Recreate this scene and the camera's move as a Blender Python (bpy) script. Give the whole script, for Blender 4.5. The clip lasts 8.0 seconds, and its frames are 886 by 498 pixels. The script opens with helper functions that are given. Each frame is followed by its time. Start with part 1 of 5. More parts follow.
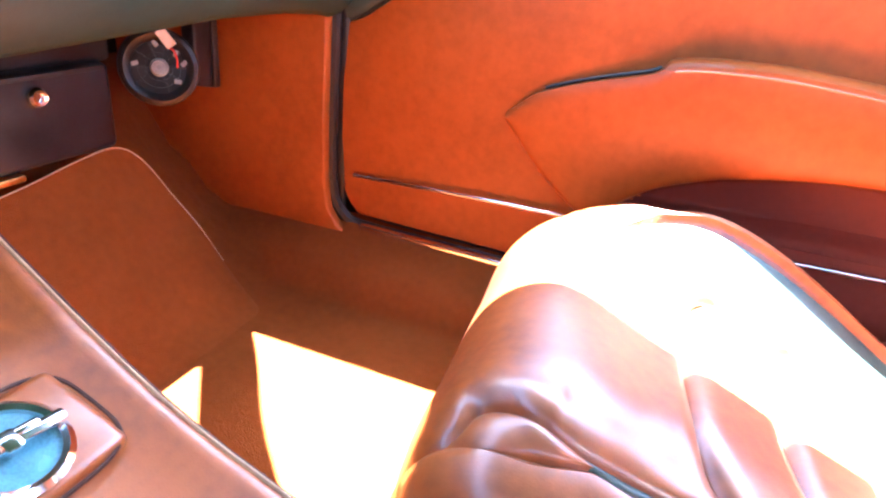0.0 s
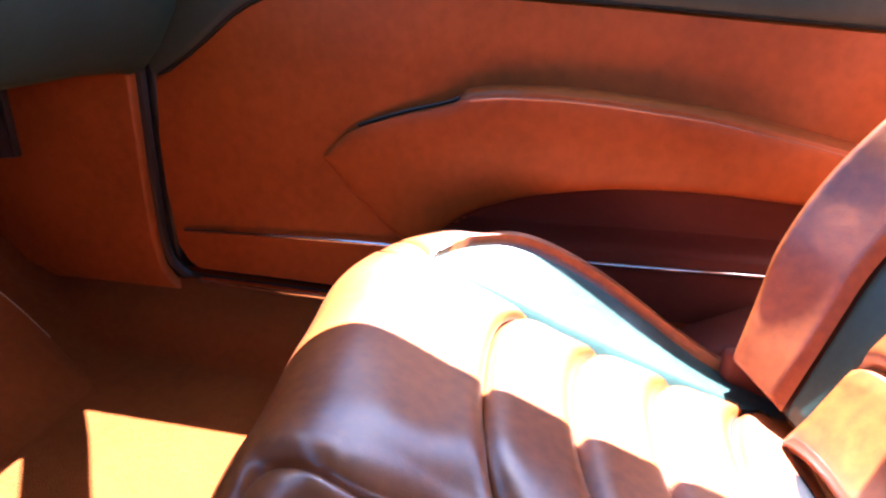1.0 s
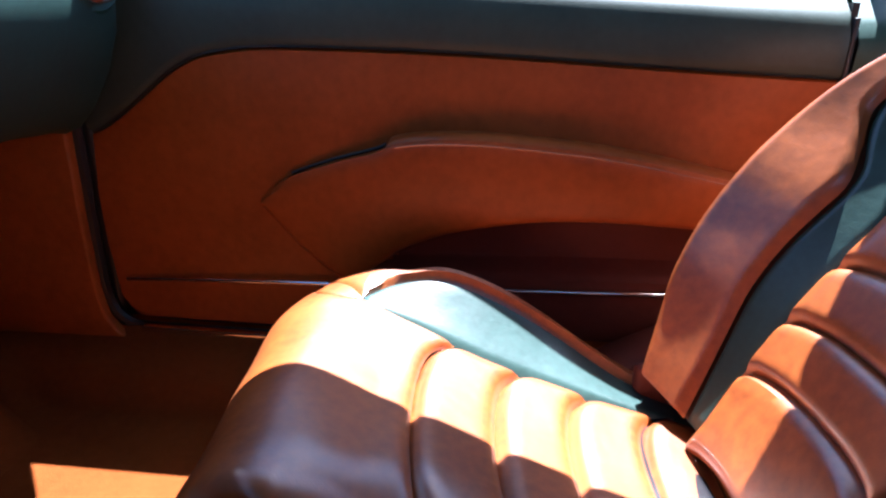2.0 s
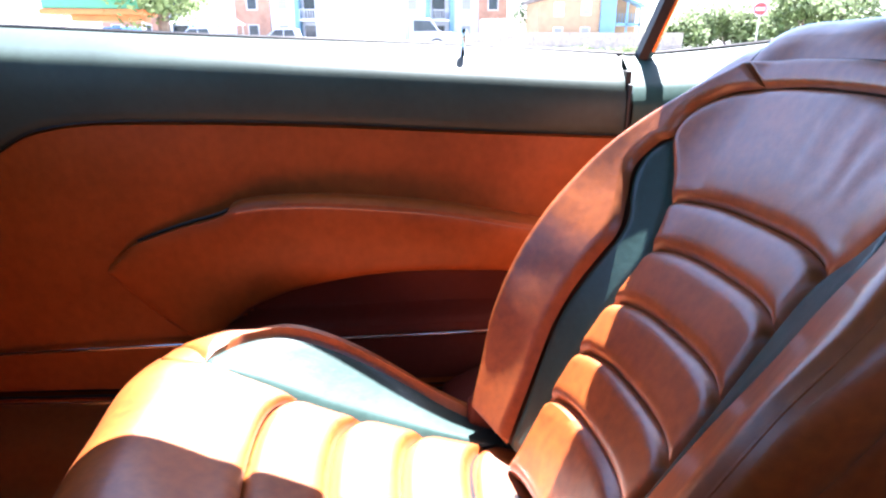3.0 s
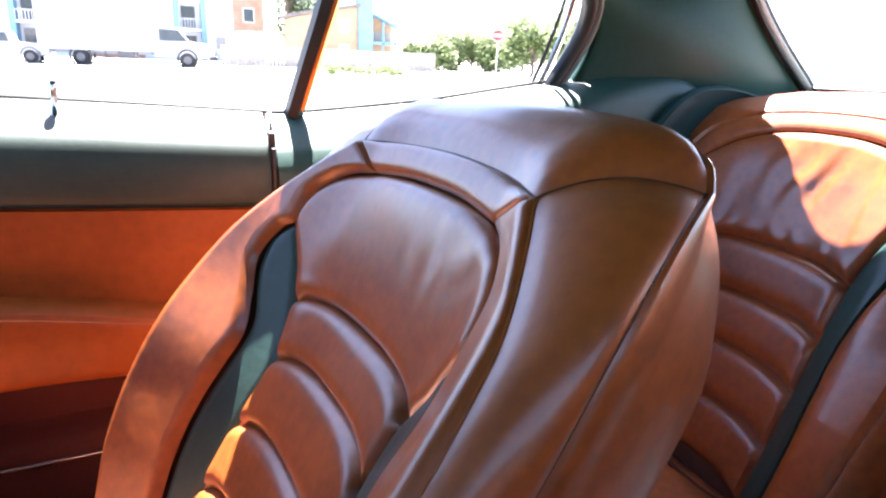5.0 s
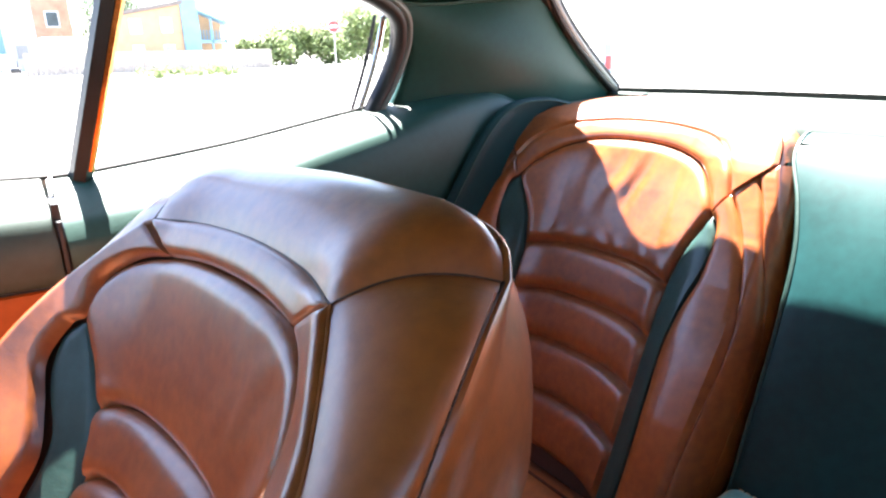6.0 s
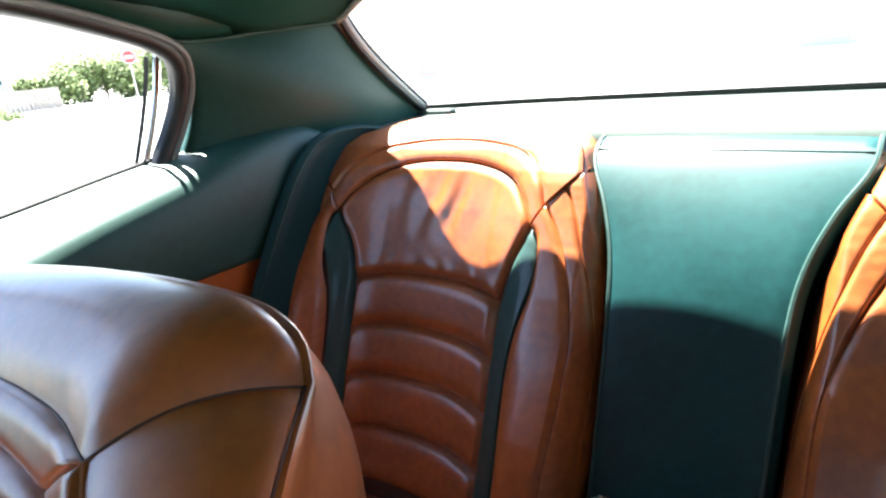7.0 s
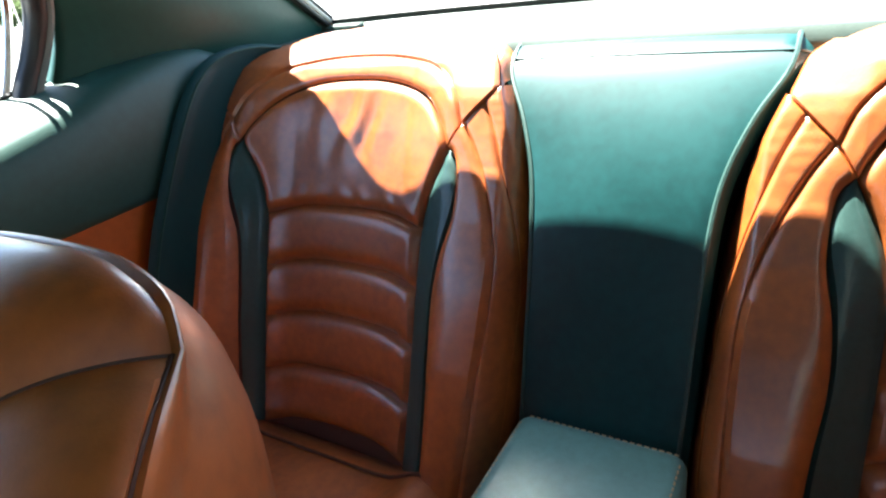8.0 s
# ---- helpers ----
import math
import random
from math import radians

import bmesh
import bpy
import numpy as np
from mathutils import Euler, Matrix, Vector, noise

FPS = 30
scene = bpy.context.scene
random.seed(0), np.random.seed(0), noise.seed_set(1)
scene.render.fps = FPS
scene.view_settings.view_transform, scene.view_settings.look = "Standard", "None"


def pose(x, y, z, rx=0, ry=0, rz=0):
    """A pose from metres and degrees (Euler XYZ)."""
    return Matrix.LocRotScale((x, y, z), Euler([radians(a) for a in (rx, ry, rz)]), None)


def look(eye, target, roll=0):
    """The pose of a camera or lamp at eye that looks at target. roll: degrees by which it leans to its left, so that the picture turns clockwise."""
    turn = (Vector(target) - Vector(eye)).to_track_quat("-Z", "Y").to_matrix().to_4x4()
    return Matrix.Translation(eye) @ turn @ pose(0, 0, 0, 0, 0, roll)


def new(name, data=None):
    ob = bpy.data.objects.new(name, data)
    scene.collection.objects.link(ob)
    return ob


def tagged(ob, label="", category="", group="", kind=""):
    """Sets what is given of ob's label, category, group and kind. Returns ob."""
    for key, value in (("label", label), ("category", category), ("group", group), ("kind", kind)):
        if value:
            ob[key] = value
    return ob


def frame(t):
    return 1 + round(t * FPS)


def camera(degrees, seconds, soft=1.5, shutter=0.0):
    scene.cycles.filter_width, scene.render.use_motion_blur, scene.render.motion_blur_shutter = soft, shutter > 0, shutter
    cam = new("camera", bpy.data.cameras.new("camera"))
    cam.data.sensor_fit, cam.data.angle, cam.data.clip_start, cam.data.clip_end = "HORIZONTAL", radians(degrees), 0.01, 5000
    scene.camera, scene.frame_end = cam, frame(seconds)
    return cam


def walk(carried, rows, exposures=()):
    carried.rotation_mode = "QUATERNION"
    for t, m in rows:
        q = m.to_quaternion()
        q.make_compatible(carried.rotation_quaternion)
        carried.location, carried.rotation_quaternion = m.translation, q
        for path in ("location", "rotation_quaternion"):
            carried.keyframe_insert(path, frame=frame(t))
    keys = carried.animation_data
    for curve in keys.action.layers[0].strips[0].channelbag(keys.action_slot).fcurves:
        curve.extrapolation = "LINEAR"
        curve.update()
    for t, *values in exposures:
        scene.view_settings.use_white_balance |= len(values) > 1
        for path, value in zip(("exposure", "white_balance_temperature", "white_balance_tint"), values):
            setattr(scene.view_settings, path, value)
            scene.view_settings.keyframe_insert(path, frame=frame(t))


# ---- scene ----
cam = camera(70.5, 8.0, 2.3)
PATH = [
    (0, (0.636, -0.358, 0.493), (0.017, 1.335, -0.374), 6.0),
    (0.5, (0.704, -0.34, 0.487), (0.279, 1.412, -0.379), 5.2),
    (1, (0.755, -0.327, 0.532), (0.413, 1.479, -0.257), 2.3),
    (1.2, (0.761, -0.327, 0.557), (0.428, 1.502, -0.179), 3.5),
    (2.3, (0.832, -0.421, 0.602), (0.704, 1.443, -0.113), -1.0),
    (2.5, (0.853, -0.442, 0.64), (0.788, 1.418, -0.093), -1.9),
    (3, (0.932, -0.442, 0.657), (1.008, 1.453, 0.02), 0.0),
    (3.5, (1.012, -0.386, 0.664), (1.248, 1.504, 0.054), 1.2),
    (4, (1.06, -0.331, 0.669), (1.399, 1.546, 0.066), 1.4),
    (4.5, (1.111, -0.318, 0.704), (1.625, 1.532, 0.144), 2.7),
    (5, (1.176, -0.311, 0.726), (1.936, 1.445, 0.145), 2.3),
    (5.2, (1.192, -0.312, 0.746), (2.008, 1.426, 0.187), 0.6),
    (6.3, (1.276, -0.265, 0.806), (2.518, 1.174, 0.185), -2.9),
    (6.5, (1.294, -0.257, 0.812), (2.607, 1.12, 0.196), -4.8),
    (7, (1.326, -0.254, 0.82), (2.808, 0.947, 0.217), -6.1),
    (7.5, (1.348, -0.247, 0.821), (2.876, 0.868, 0.171), -5.8),
    (8, (1.381, -0.239, 0.802), (2.894, 0.754, -0.048), -7.8),
]

# white balance and exposure follow the clip's camera, which opens and closes its iris
EXPOSURE = [(0.0, 6.25, 5850, 17), (0.5, 5.35, 5450, 18), (1.0, 4.25, 5400, 17), (1.5, 3.4, 5450, 15), (2.4, 2.95, 5500, 15), (3.0, 3.55, 5850, 18), (3.5, 4.25, 6150, 22), (4.3, 4.15, 6250, 21), (5.2, 3.75, 6400, 19), (6.3, 3.9, 6450, 11), (7.0, 3.65, 6400, 8), (7.5, 3.4, 6400, 7), (8.0, 3.7, 6350, 5)]
walk(cam, [(t, look(eye, target, roll)) for t, eye, target, roll in PATH], EXPOSURE)

# ---- world and sun ----
SUN_WAY = Vector((0.15, 0.42, 1.0)).normalized()
world = bpy.data.worlds.new("world")
scene.world = world
world.use_nodes = True
wn = world.node_tree
sky = wn.nodes.new("ShaderNodeTexSky")
sky.sky_type = "NISHITA"
sky.sun_disc = False
sky.sun_elevation = math.asin(SUN_WAY.z)
sky.sun_rotation = math.atan2(SUN_WAY.x, SUN_WAY.y)
sky.dust_density = 1.0
sky.ozone_density = 2.0
wn.links.new(sky.outputs["Color"], wn.nodes["Background"].inputs["Color"])
wn.nodes["Background"].inputs["Strength"].default_value = 0.065
sun = new("sun", bpy.data.lights.new("sun", "SUN"))
sun.data.energy, sun.data.angle, sun.data.color = 5.0, radians(0.5), (1.0, 0.96, 0.90)
sun.matrix_world = look(SUN_WAY * 50, (0, 0, 0))


# ---- materials ----
def material(name, colour, rough=0.5, metal=0.0, spec=0.5, vary=0.12, scale=8.0, grain=0.0, grain_scale=300.0,
             wrinkle=0.0, wrinkle_scale=25.0, coat=0.0, sheen=0.0, per_object=0.0, tint=None):
    m = bpy.data.materials.new(name)
    m.use_nodes = True
    n, l = m.node_tree.nodes, m.node_tree.links
    b = n["Principled BSDF"]
    b.inputs["Roughness"].default_value = rough
    b.inputs["Metallic"].default_value = metal
    b.inputs["Specular IOR Level"].default_value = spec
    b.inputs["Coat Weight"].default_value = coat
    b.inputs["Coat Roughness"].default_value = 0.21
    b.inputs["Sheen Weight"].default_value = sheen
    co = n.new("ShaderNodeTexCoord")
    big = n.new("ShaderNodeTexNoise")
    big.inputs["Scale"].default_value, big.inputs["Detail"].default_value = scale, 5
    small = n.new("ShaderNodeTexNoise")
    small.inputs["Scale"].default_value, small.inputs["Detail"].default_value = scale * 14, 3
    for t in (big, small):
        l.new(co.outputs["Object"], t.inputs["Vector"])
    ramp = n.new("ShaderNodeValToRGB")
    other = tint or tuple(c * (1 - 2.2 * vary) for c in colour)
    ramp.color_ramp.elements[0].color = (*other, 1)
    ramp.color_ramp.elements[1].color = (*(min(1, c * (1 + vary)) for c in colour), 1)
    ramp.color_ramp.elements[0].position, ramp.color_ramp.elements[1].position = 0.20, 0.74
    ramp.color_ramp.interpolation = "EASE"
    mix = n.new("ShaderNodeMath")
    mix.operation = "MULTIPLY_ADD"
    mix.inputs[1].default_value = 0.35
    l.new(small.outputs["Fac"], mix.inputs[0])
    scaled = n.new("ShaderNodeMath")
    scaled.operation = "MULTIPLY"
    scaled.inputs[1].default_value = 0.65
    l.new(big.outputs["Fac"], scaled.inputs[0])
    l.new(scaled.outputs[0], mix.inputs[2])
    last = mix.outputs[0]
    if per_object:
        info = n.new("ShaderNodeObjectInfo")
        more = n.new("ShaderNodeMath")
        more.operation = "MULTIPLY_ADD"
        more.inputs[1].default_value = per_object
        l.new(info.outputs["Random"], more.inputs[0])
        l.new(last, more.inputs[2])
        last = more.outputs[0]
    l.new(last, ramp.inputs["Fac"])
    l.new(ramp.outputs["Color"], b.inputs["Base Color"])
    rr = n.new("ShaderNodeMapRange")
    rr.inputs["To Min"].default_value, rr.inputs["To Max"].default_value = max(0.03, rough - 0.09), min(1, rough + 0.09)
    l.new(big.outputs["Fac"], rr.inputs["Value"])
    l.new(rr.outputs["Result"], b.inputs["Roughness"])
    normal = None
    if wrinkle:
        w = n.new("ShaderNodeTexNoise")
        w.inputs["Scale"].default_value, w.inputs["Detail"].default_value = wrinkle_scale, 3
        w.inputs["Distortion"].default_value = 0.0
        l.new(co.outputs["Object"], w.inputs["Vector"])
        bump = n.new("ShaderNodeBump")
        bump.inputs["Strength"].default_value, bump.inputs["Distance"].default_value = 1.0, wrinkle
        l.new(w.outputs["Fac"], bump.inputs["Height"])
        normal = bump.outputs["Normal"]
    if grain:
        v = n.new("ShaderNodeTexVoronoi")
        v.inputs["Scale"].default_value = grain_scale
        l.new(co.outputs["Object"], v.inputs["Vector"])
        bump = n.new("ShaderNodeBump")
        bump.inputs["Strength"].default_value, bump.inputs["Distance"].default_value = 1.0, grain
        l.new(v.outputs["Distance"], bump.inputs["Height"])
        if normal:
            l.new(normal, bump.inputs["Normal"])
        normal = bump.outputs["Normal"]
    if normal:
        l.new(normal, b.inputs["Normal"])
    return m


BROWN = (0.385, 0.094, 0.012)
leather = material("saddle_leather", BROWN, 0.45, spec=0.80, vary=0.20, scale=5, grain=0.00008, grain_scale=420, wrinkle=0.0022, wrinkle_scale=11, coat=0.8, tint=(0.17, 0.038, 0.007))
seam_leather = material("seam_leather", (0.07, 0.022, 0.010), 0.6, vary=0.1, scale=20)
door_leather = material("door_leather", (0.36, 0.084, 0.012), 0.46, spec=0.32, vary=0.16, scale=4, grain=0.0001, grain_scale=420)
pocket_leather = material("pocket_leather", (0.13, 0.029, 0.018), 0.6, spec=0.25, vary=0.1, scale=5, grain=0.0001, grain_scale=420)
teal_leather = material("teal_leather", (0.030, 0.068, 0.060), 0.50, spec=0.25, vary=0.16, scale=7, grain=0.00012, grain_scale=420, wrinkle=0.0012, wrinkle_scale=22, coat=0.5)
teal_trim = material("teal_trim", (0.008, 0.044, 0.033), 0.45, spec=0.24, vary=0.12, scale=6, grain=0.0001, grain_scale=420)
teal_suede = material("teal_suede", (0.006, 0.046, 0.046), 0.42, spec=0.32, vary=0.18, scale=5, sheen=0.0, grain=0.00005, grain_scale=600)
carpet = material("rust_carpet", (0.24, 0.062, 0.014), 0.95, spec=0.05, vary=0.10, scale=5, sheen=0.0, grain=0.0018, grain_scale=700)
door_teal = material("door_teal", (0.040, 0.064, 0.053), 0.50, spec=0.4, vary=0.14, scale=5, grain=0.0001, grain_scale=420)
pale_teal = material("pale_teal_leather", (0.10, 0.23, 0.21), 0.40, spec=0.6, vary=0.12, scale=7, grain=0.0001, grain_scale=420, wrinkle=0.0008, wrinkle_scale=22)
quarter_teal = material("quarter_teal", (0.022, 0.070, 0.057), 0.50, spec=0.45, vary=0.14, scale=5, grain=0.0001, grain_scale=420)
black_rubber = material("black_rubber", (0.012, 0.012, 0.013), 0.45, vary=0.3, scale=30)
black_plastic = material("black_plastic", (0.014, 0.014, 0.017), 0.32, vary=0.3, scale=18, wrinkle=0.002, wrinkle_scale=9)
grey_plastic = material("grey_plastic", (0.30, 0.30, 0.29), 0.45, vary=0.2, scale=40)
chrome = material("chrome", (0.80, 0.80, 0.82), 0.12, metal=1.0, vary=0.05, scale=20)
steel = material("brushed_steel", (0.55, 0.55, 0.55), 0.32, metal=1.0, vary=0.15, scale=60)
cream = material("cream_sticker", (0.70, 0.62, 0.50), 0.7, vary=0.1, scale=60)
red_wire = material("red_wire", (0.6, 0.03, 0.02), 0.4, vary=0.1, scale=40)
orange_metal = material("orange_glint", (0.75, 0.30, 0.08), 0.3, metal=1.0, vary=0.3, scale=30)
stitch = material("pale_thread", (0.55, 0.36, 0.20), 0.7, vary=0.15, scale=60)
body_paint = material("pale_body_paint", (0.62, 0.63, 0.62), 0.25, coat=0.5, vary=0.04, scale=3)
blue_dial = material("blue_dial", (0.10, 0.32, 0.40), 0.25, vary=0.25, scale=30)


def glass_material(name, dust=0.0):
    m = bpy.data.materials.new(name)
    m.use_nodes = True
    n, l = m.node_tree.nodes, m.node_tree.links
    n.remove(n["Principled BSDF"])
    clear, shine, mix, fres = (n.new("ShaderNode" + k) for k in ("BsdfTransparent", "BsdfGlossy", "MixShader", "Fresnel"))
    clear.inputs["Color"].default_value = (0.93, 0.96, 0.95, 1)
    shine.inputs["Roughness"].default_value = 0.02
    fres.inputs["IOR"].default_value = 1.45
    l.new(fres.outputs[0], mix.inputs[0])
    l.new(clear.outputs[0], mix.inputs[1])
    l.new(shine.outputs[0], mix.inputs[2])
    last = mix.outputs[0]
    if dust:
        # a thin even film of pale dust, also used as haze that overexposes the view
        film, spread, veil = n.new("ShaderNodeBsdfTranslucent"), n.new("ShaderNodeTexNoise"), n.new("ShaderNodeMixShader")
        film.inputs["Color"].default_value = (0.75, 0.75, 0.77, 1)
        spread.inputs["Scale"].default_value, spread.inputs["Detail"].default_value = 3.0, 5
        amount = n.new("ShaderNodeMapRange")
        amount.inputs["To Min"].default_value, amount.inputs["To Max"].default_value = dust * 0.8, dust * 1.2
        l.new(spread.outputs["Fac"], amount.inputs["Value"])
        l.new(amount.outputs["Result"], veil.inputs[0])
        l.new(last, veil.inputs[1])
        l.new(film.outputs[0], veil.inputs[2])
        last = veil.outputs[0]
    l.new(last, n["Material Output"].inputs["Surface"])
    return m


rear_glass = glass_material("dusty_veiled_glass", 0.05)


# ---- mesh helpers ----
def finish(name, bm, mat, parent=None, label="", smooth=True):
    me = bpy.data.meshes.new(name)
    bm.normal_update()
    bm.to_mesh(me)
    bm.free()
    if smooth:
        me.polygons.foreach_set("use_smooth", [True] * len(me.polygons))
        me.set_sharp_from_angle(angle=radians(42))
    me.materials.append(mat)
    ob = new(name, me)
    if parent:
        ob.parent = parent
    if label:
        tagged(ob, label)
    return ob


def part(name, bm, mat, parent, label="", smooth=True):
    return finish(name, bm, mat, parent, label, smooth)


def root(name, m, label, category, group="", kind=""):
    e = new(name)
    e.empty_display_size = 0.05
    e.matrix_world = m
    return tagged(e, label, category, group, kind)


def spline(pts, n):
    """n points along a Catmull-Rom curve through pts, evenly by chord."""
    p = np.array(pts, float)
    if len(p) == 2:
        return p[0] + (p[1] - p[0]) * np.linspace(0, 1, n)[:, None]
    e = np.vstack([2 * p[0] - p[1], p, 2 * p[-1] - p[-2]])
    out = []
    for i in range(1, len(e) - 2):
        for t in np.linspace(0, 1, 12, endpoint=False):
            a, b, c, d = e[i - 1], e[i], e[i + 1], e[i + 2]
            out.append(0.5 * (2 * b + (c - a) * t + (2 * a - 5 * b + 4 * c - d) * t * t + (3 * b - a - 3 * c + d) * t ** 3))
    out = np.array(out + [p[-1]])
    s = np.r_[0, np.cumsum(np.linalg.norm(np.diff(out, axis=0), axis=1))]
    q = np.linspace(0, s[-1], n)
    return np.stack([np.interp(q, s, out[:, k]) for k in range(p.shape[1])], 1)


def table(pairs):
    """A smooth function through pairs of value and result."""
    p = spline(pairs, 80)
    return lambda v: np.interp(v, p[:, 0], p[:, 1])


def grid_mesh(P, flip=False, close=False):
    """A bmesh from an (n, m, 3) array of points."""
    bm = bmesh.new()
    n, m, _ = P.shape
    vs = [[bm.verts.new(P[i, j]) for j in range(m)] for i in range(n)]
    for i in range(n if close else n - 1):
        k = (i + 1) % n
        for j in range(m - 1):
            q = [vs[i][j], vs[k][j], vs[k][j + 1], vs[i][j + 1]]
            try:
                bm.faces.new(q[::-1] if flip else q)
            except ValueError:
                pass
    return bm


def coons(bottom, right, top, left, n, m):
    """(n, m, k) points between four curves: bottom and top run left to right, left and right run upwards."""
    b, t, l, r = spline(bottom, n), spline(top, n), spline(left, m), spline(right, m)
    s, q = np.linspace(0, 1, n)[:, None, None], np.linspace(0, 1, m)[None, :, None]
    ruled = (1 - q) * b[:, None] + q * t[:, None] + (1 - s) * l[None] + s * r[None]
    corner = (1 - s) * (1 - q) * b[0] + s * (1 - q) * b[-1] + (1 - s) * q * t[0] + s * q * t[-1]
    return ruled - corner


def puffed(UV, surf, puff, edge, sink=0.004, lump=0.0, seed=0, skip="", ends=0.0, right=0.0):
    """Lifts a padded panel off a surface: full height inside, rolling down to its seams (ends: roll at the ends of the second way; right: at the far side of the first)."""
    n, m, _ = UV.shape
    P0 = surf(UV[..., 0], UV[..., 1], np.zeros((n, m)))
    du = np.linalg.norm(np.diff(P0, axis=0), axis=-1)
    dv = np.linalg.norm(np.diff(P0, axis=1), axis=-1)
    a = np.vstack([np.zeros((1, m)), np.cumsum(du, 0)])
    b = np.hstack([np.zeros((n, 1)), np.cumsum(dv, 1)])
    far = 9.0
    parts = [a if "l" not in skip else a + far, (a[-1:] - a) if "r" not in skip else a + far,
             b if "b" not in skip else b + far, (b[:, -1:] - b) if "t" not in skip else b + far]
    h = np.ones((n, m))
    for k, d in enumerate(parts):
        x = np.clip(d / (ends if ends and k > 1 else right if right and k == 1 else edge), 0, 1)
        h *= np.sqrt(np.clip(1 - (1 - x) ** 2, 0, 1))
    lift = -sink + (puff + sink) * h
    if lump:
        for i in range(n):
            for j in range(m):
                p = P0[i, j]
                lift[i, j] += h[i, j] * lump * noise.noise(Vector((p[0] * 9 + seed, p[1] * 9, p[2] * 9)))
    return surf(UV[..., 0], UV[..., 1], lift)


def tube(pts, r, n=60, sides=6, closed=False):
    """A thin round bead along a curve."""
    p = spline(pts, n) if len(pts) < n else np.array(pts, float)
    bm = bmesh.new()
    rings = []
    for i, c in enumerate(p):
        d = Vector(p[min(i + 1, len(p) - 1)] - p[max(i - 1, 0)]).normalized()
        a = d.orthogonal().normalized() if not rings else (last - d * last.dot(d)).normalized()
        last = a
        b = d.cross(a)
        rings.append([bm.verts.new(Vector(c) + r * (math.cos(k * 2 * math.pi / sides) * a + math.sin(k * 2 * math.pi / sides) * b)) for k in range(sides)])
    for i in range(len(rings) - 1):
        for k in range(sides):
            bm.faces.new((rings[i][k], rings[i][(k + 1) % sides], rings[i + 1][(k + 1) % sides], rings[i + 1][k]))
    bm.faces.new(rings[0][::-1])
    bm.faces.new(rings[-1])
    return bm


def box(x0, x1, y0, y1, z0, z1, bevel=0.0, segments=3, m=None):
    bm = bmesh.new()
    bmesh.ops.create_cube(bm, size=1, matrix=Matrix.Translation(((x0 + x1) / 2, (y0 + y1) / 2, (z0 + z1) / 2)) @ Matrix.Diagonal((x1 - x0, y1 - y0, z1 - z0, 1)))
    if bevel:
        bmesh.ops.bevel(bm, geom=bm.edges[:], offset=bevel, segments=segments, affect="EDGES", profile=0.5)
    if m is not None:
        bm.transform(m)
    return bm


def lathe(prof, segs=32, m=None, loop=False):
    P = np.array([[(r * math.cos(a), r * math.sin(a), z) for r, z in (prof + prof[:1] if loop else prof)]
                  for a in np.linspace(0, 2 * math.pi, segs, endpoint=False)])
    bm = grid_mesh(P, close=True)
    bmesh.ops.remove_doubles(bm, verts=bm.verts[:], dist=1e-5)
    if m is not None:
        bm.transform(m)
    return bm


def prism(poly, axis, a, b, bevel=0.0):
    """A flat outline pulled along an axis from a to b; the outline's two numbers are the other axes in order."""
    bm = bmesh.new()

    def put(p, w):
        q = list(p)
        q.insert("xyz".index(axis), w)
        return bm.verts.new(q)

    lo, hi = [put(p, a) for p in poly], [put(p, b) for p in poly]
    n = len(poly)
    bm.faces.new(lo)
    bm.faces.new(hi[::-1])
    for i in range(n):
        bm.faces.new((lo[i], hi[i], hi[(i + 1) % n], lo[(i + 1) % n]))
    bmesh.ops.recalc_face_normals(bm, faces=bm.faces[:])
    if bevel:
        bmesh.ops.bevel(bm, geom=bm.edges[:], offset=bevel, segments=3, affect="EDGES", profile=0.5)
    return bm


def merge(*bms):
    out = bmesh.new()
    for b in bms:
        me = bpy.data.meshes.new("tmp")
        b.to_mesh(me)
        b.free()
        out.from_mesh(me)
        bpy.data.meshes.remove(me)
    return out


# ---- the car's shell ----
def structure(name, bm, mat, label, category, smooth=True, thick=0.0, way=0.0):
    ob = tagged(finish(name, bm, mat, None, "", smooth), label, category, kind="structure")
    if thick:
        mod = ob.modifiers.new("thickness", "SOLIDIFY")
        mod.thickness, mod.offset = thick, way
    return ob


FLOOR_Z = -0.15
xs = [-0.52, -0.42, -0.30, -0.22, -0.14, -0.06, -0.03, 0.0, 0.03, 0.06, 0.10, 0.2, 0.6, 1.0, 1.5, 1.9, 2.45]
zs = [0.20, 0.12, 0.02, -0.065, -0.12, -0.145, -0.15, -0.15, -0.15, -0.15, -0.15, -0.15, -0.15, -0.15, -0.15, -0.15, -0.15]
ys = [-0.78, -0.72, -0.60, -0.56, -0.3, 0.0, 0.3, 0.545, 0.575, 0.60, 0.70, 0.735, 0.76]
rise = [0.09, 0.09, 0.04, 0.0, 0.0, 0.0, 0.0, 0.0, 0.040, 0.062, 0.096, 0.098, 0.07]


lift_x = lambda x: np.interp(x, [-0.2, 0.0, 0.03, 0.10], [0.0, 0.008, 0.006, 0.0])


def toe_x(x, y):
    """The toe board stands further forward beside the kick panel."""
    w = min(1, max(0, (y - 0.52) / 0.13))
    w = w * w * (3 - 2 * w)
    return x if x > 0 else x * (1 - w) + w * (-0.535 + (x + 0.52) * 0.60)


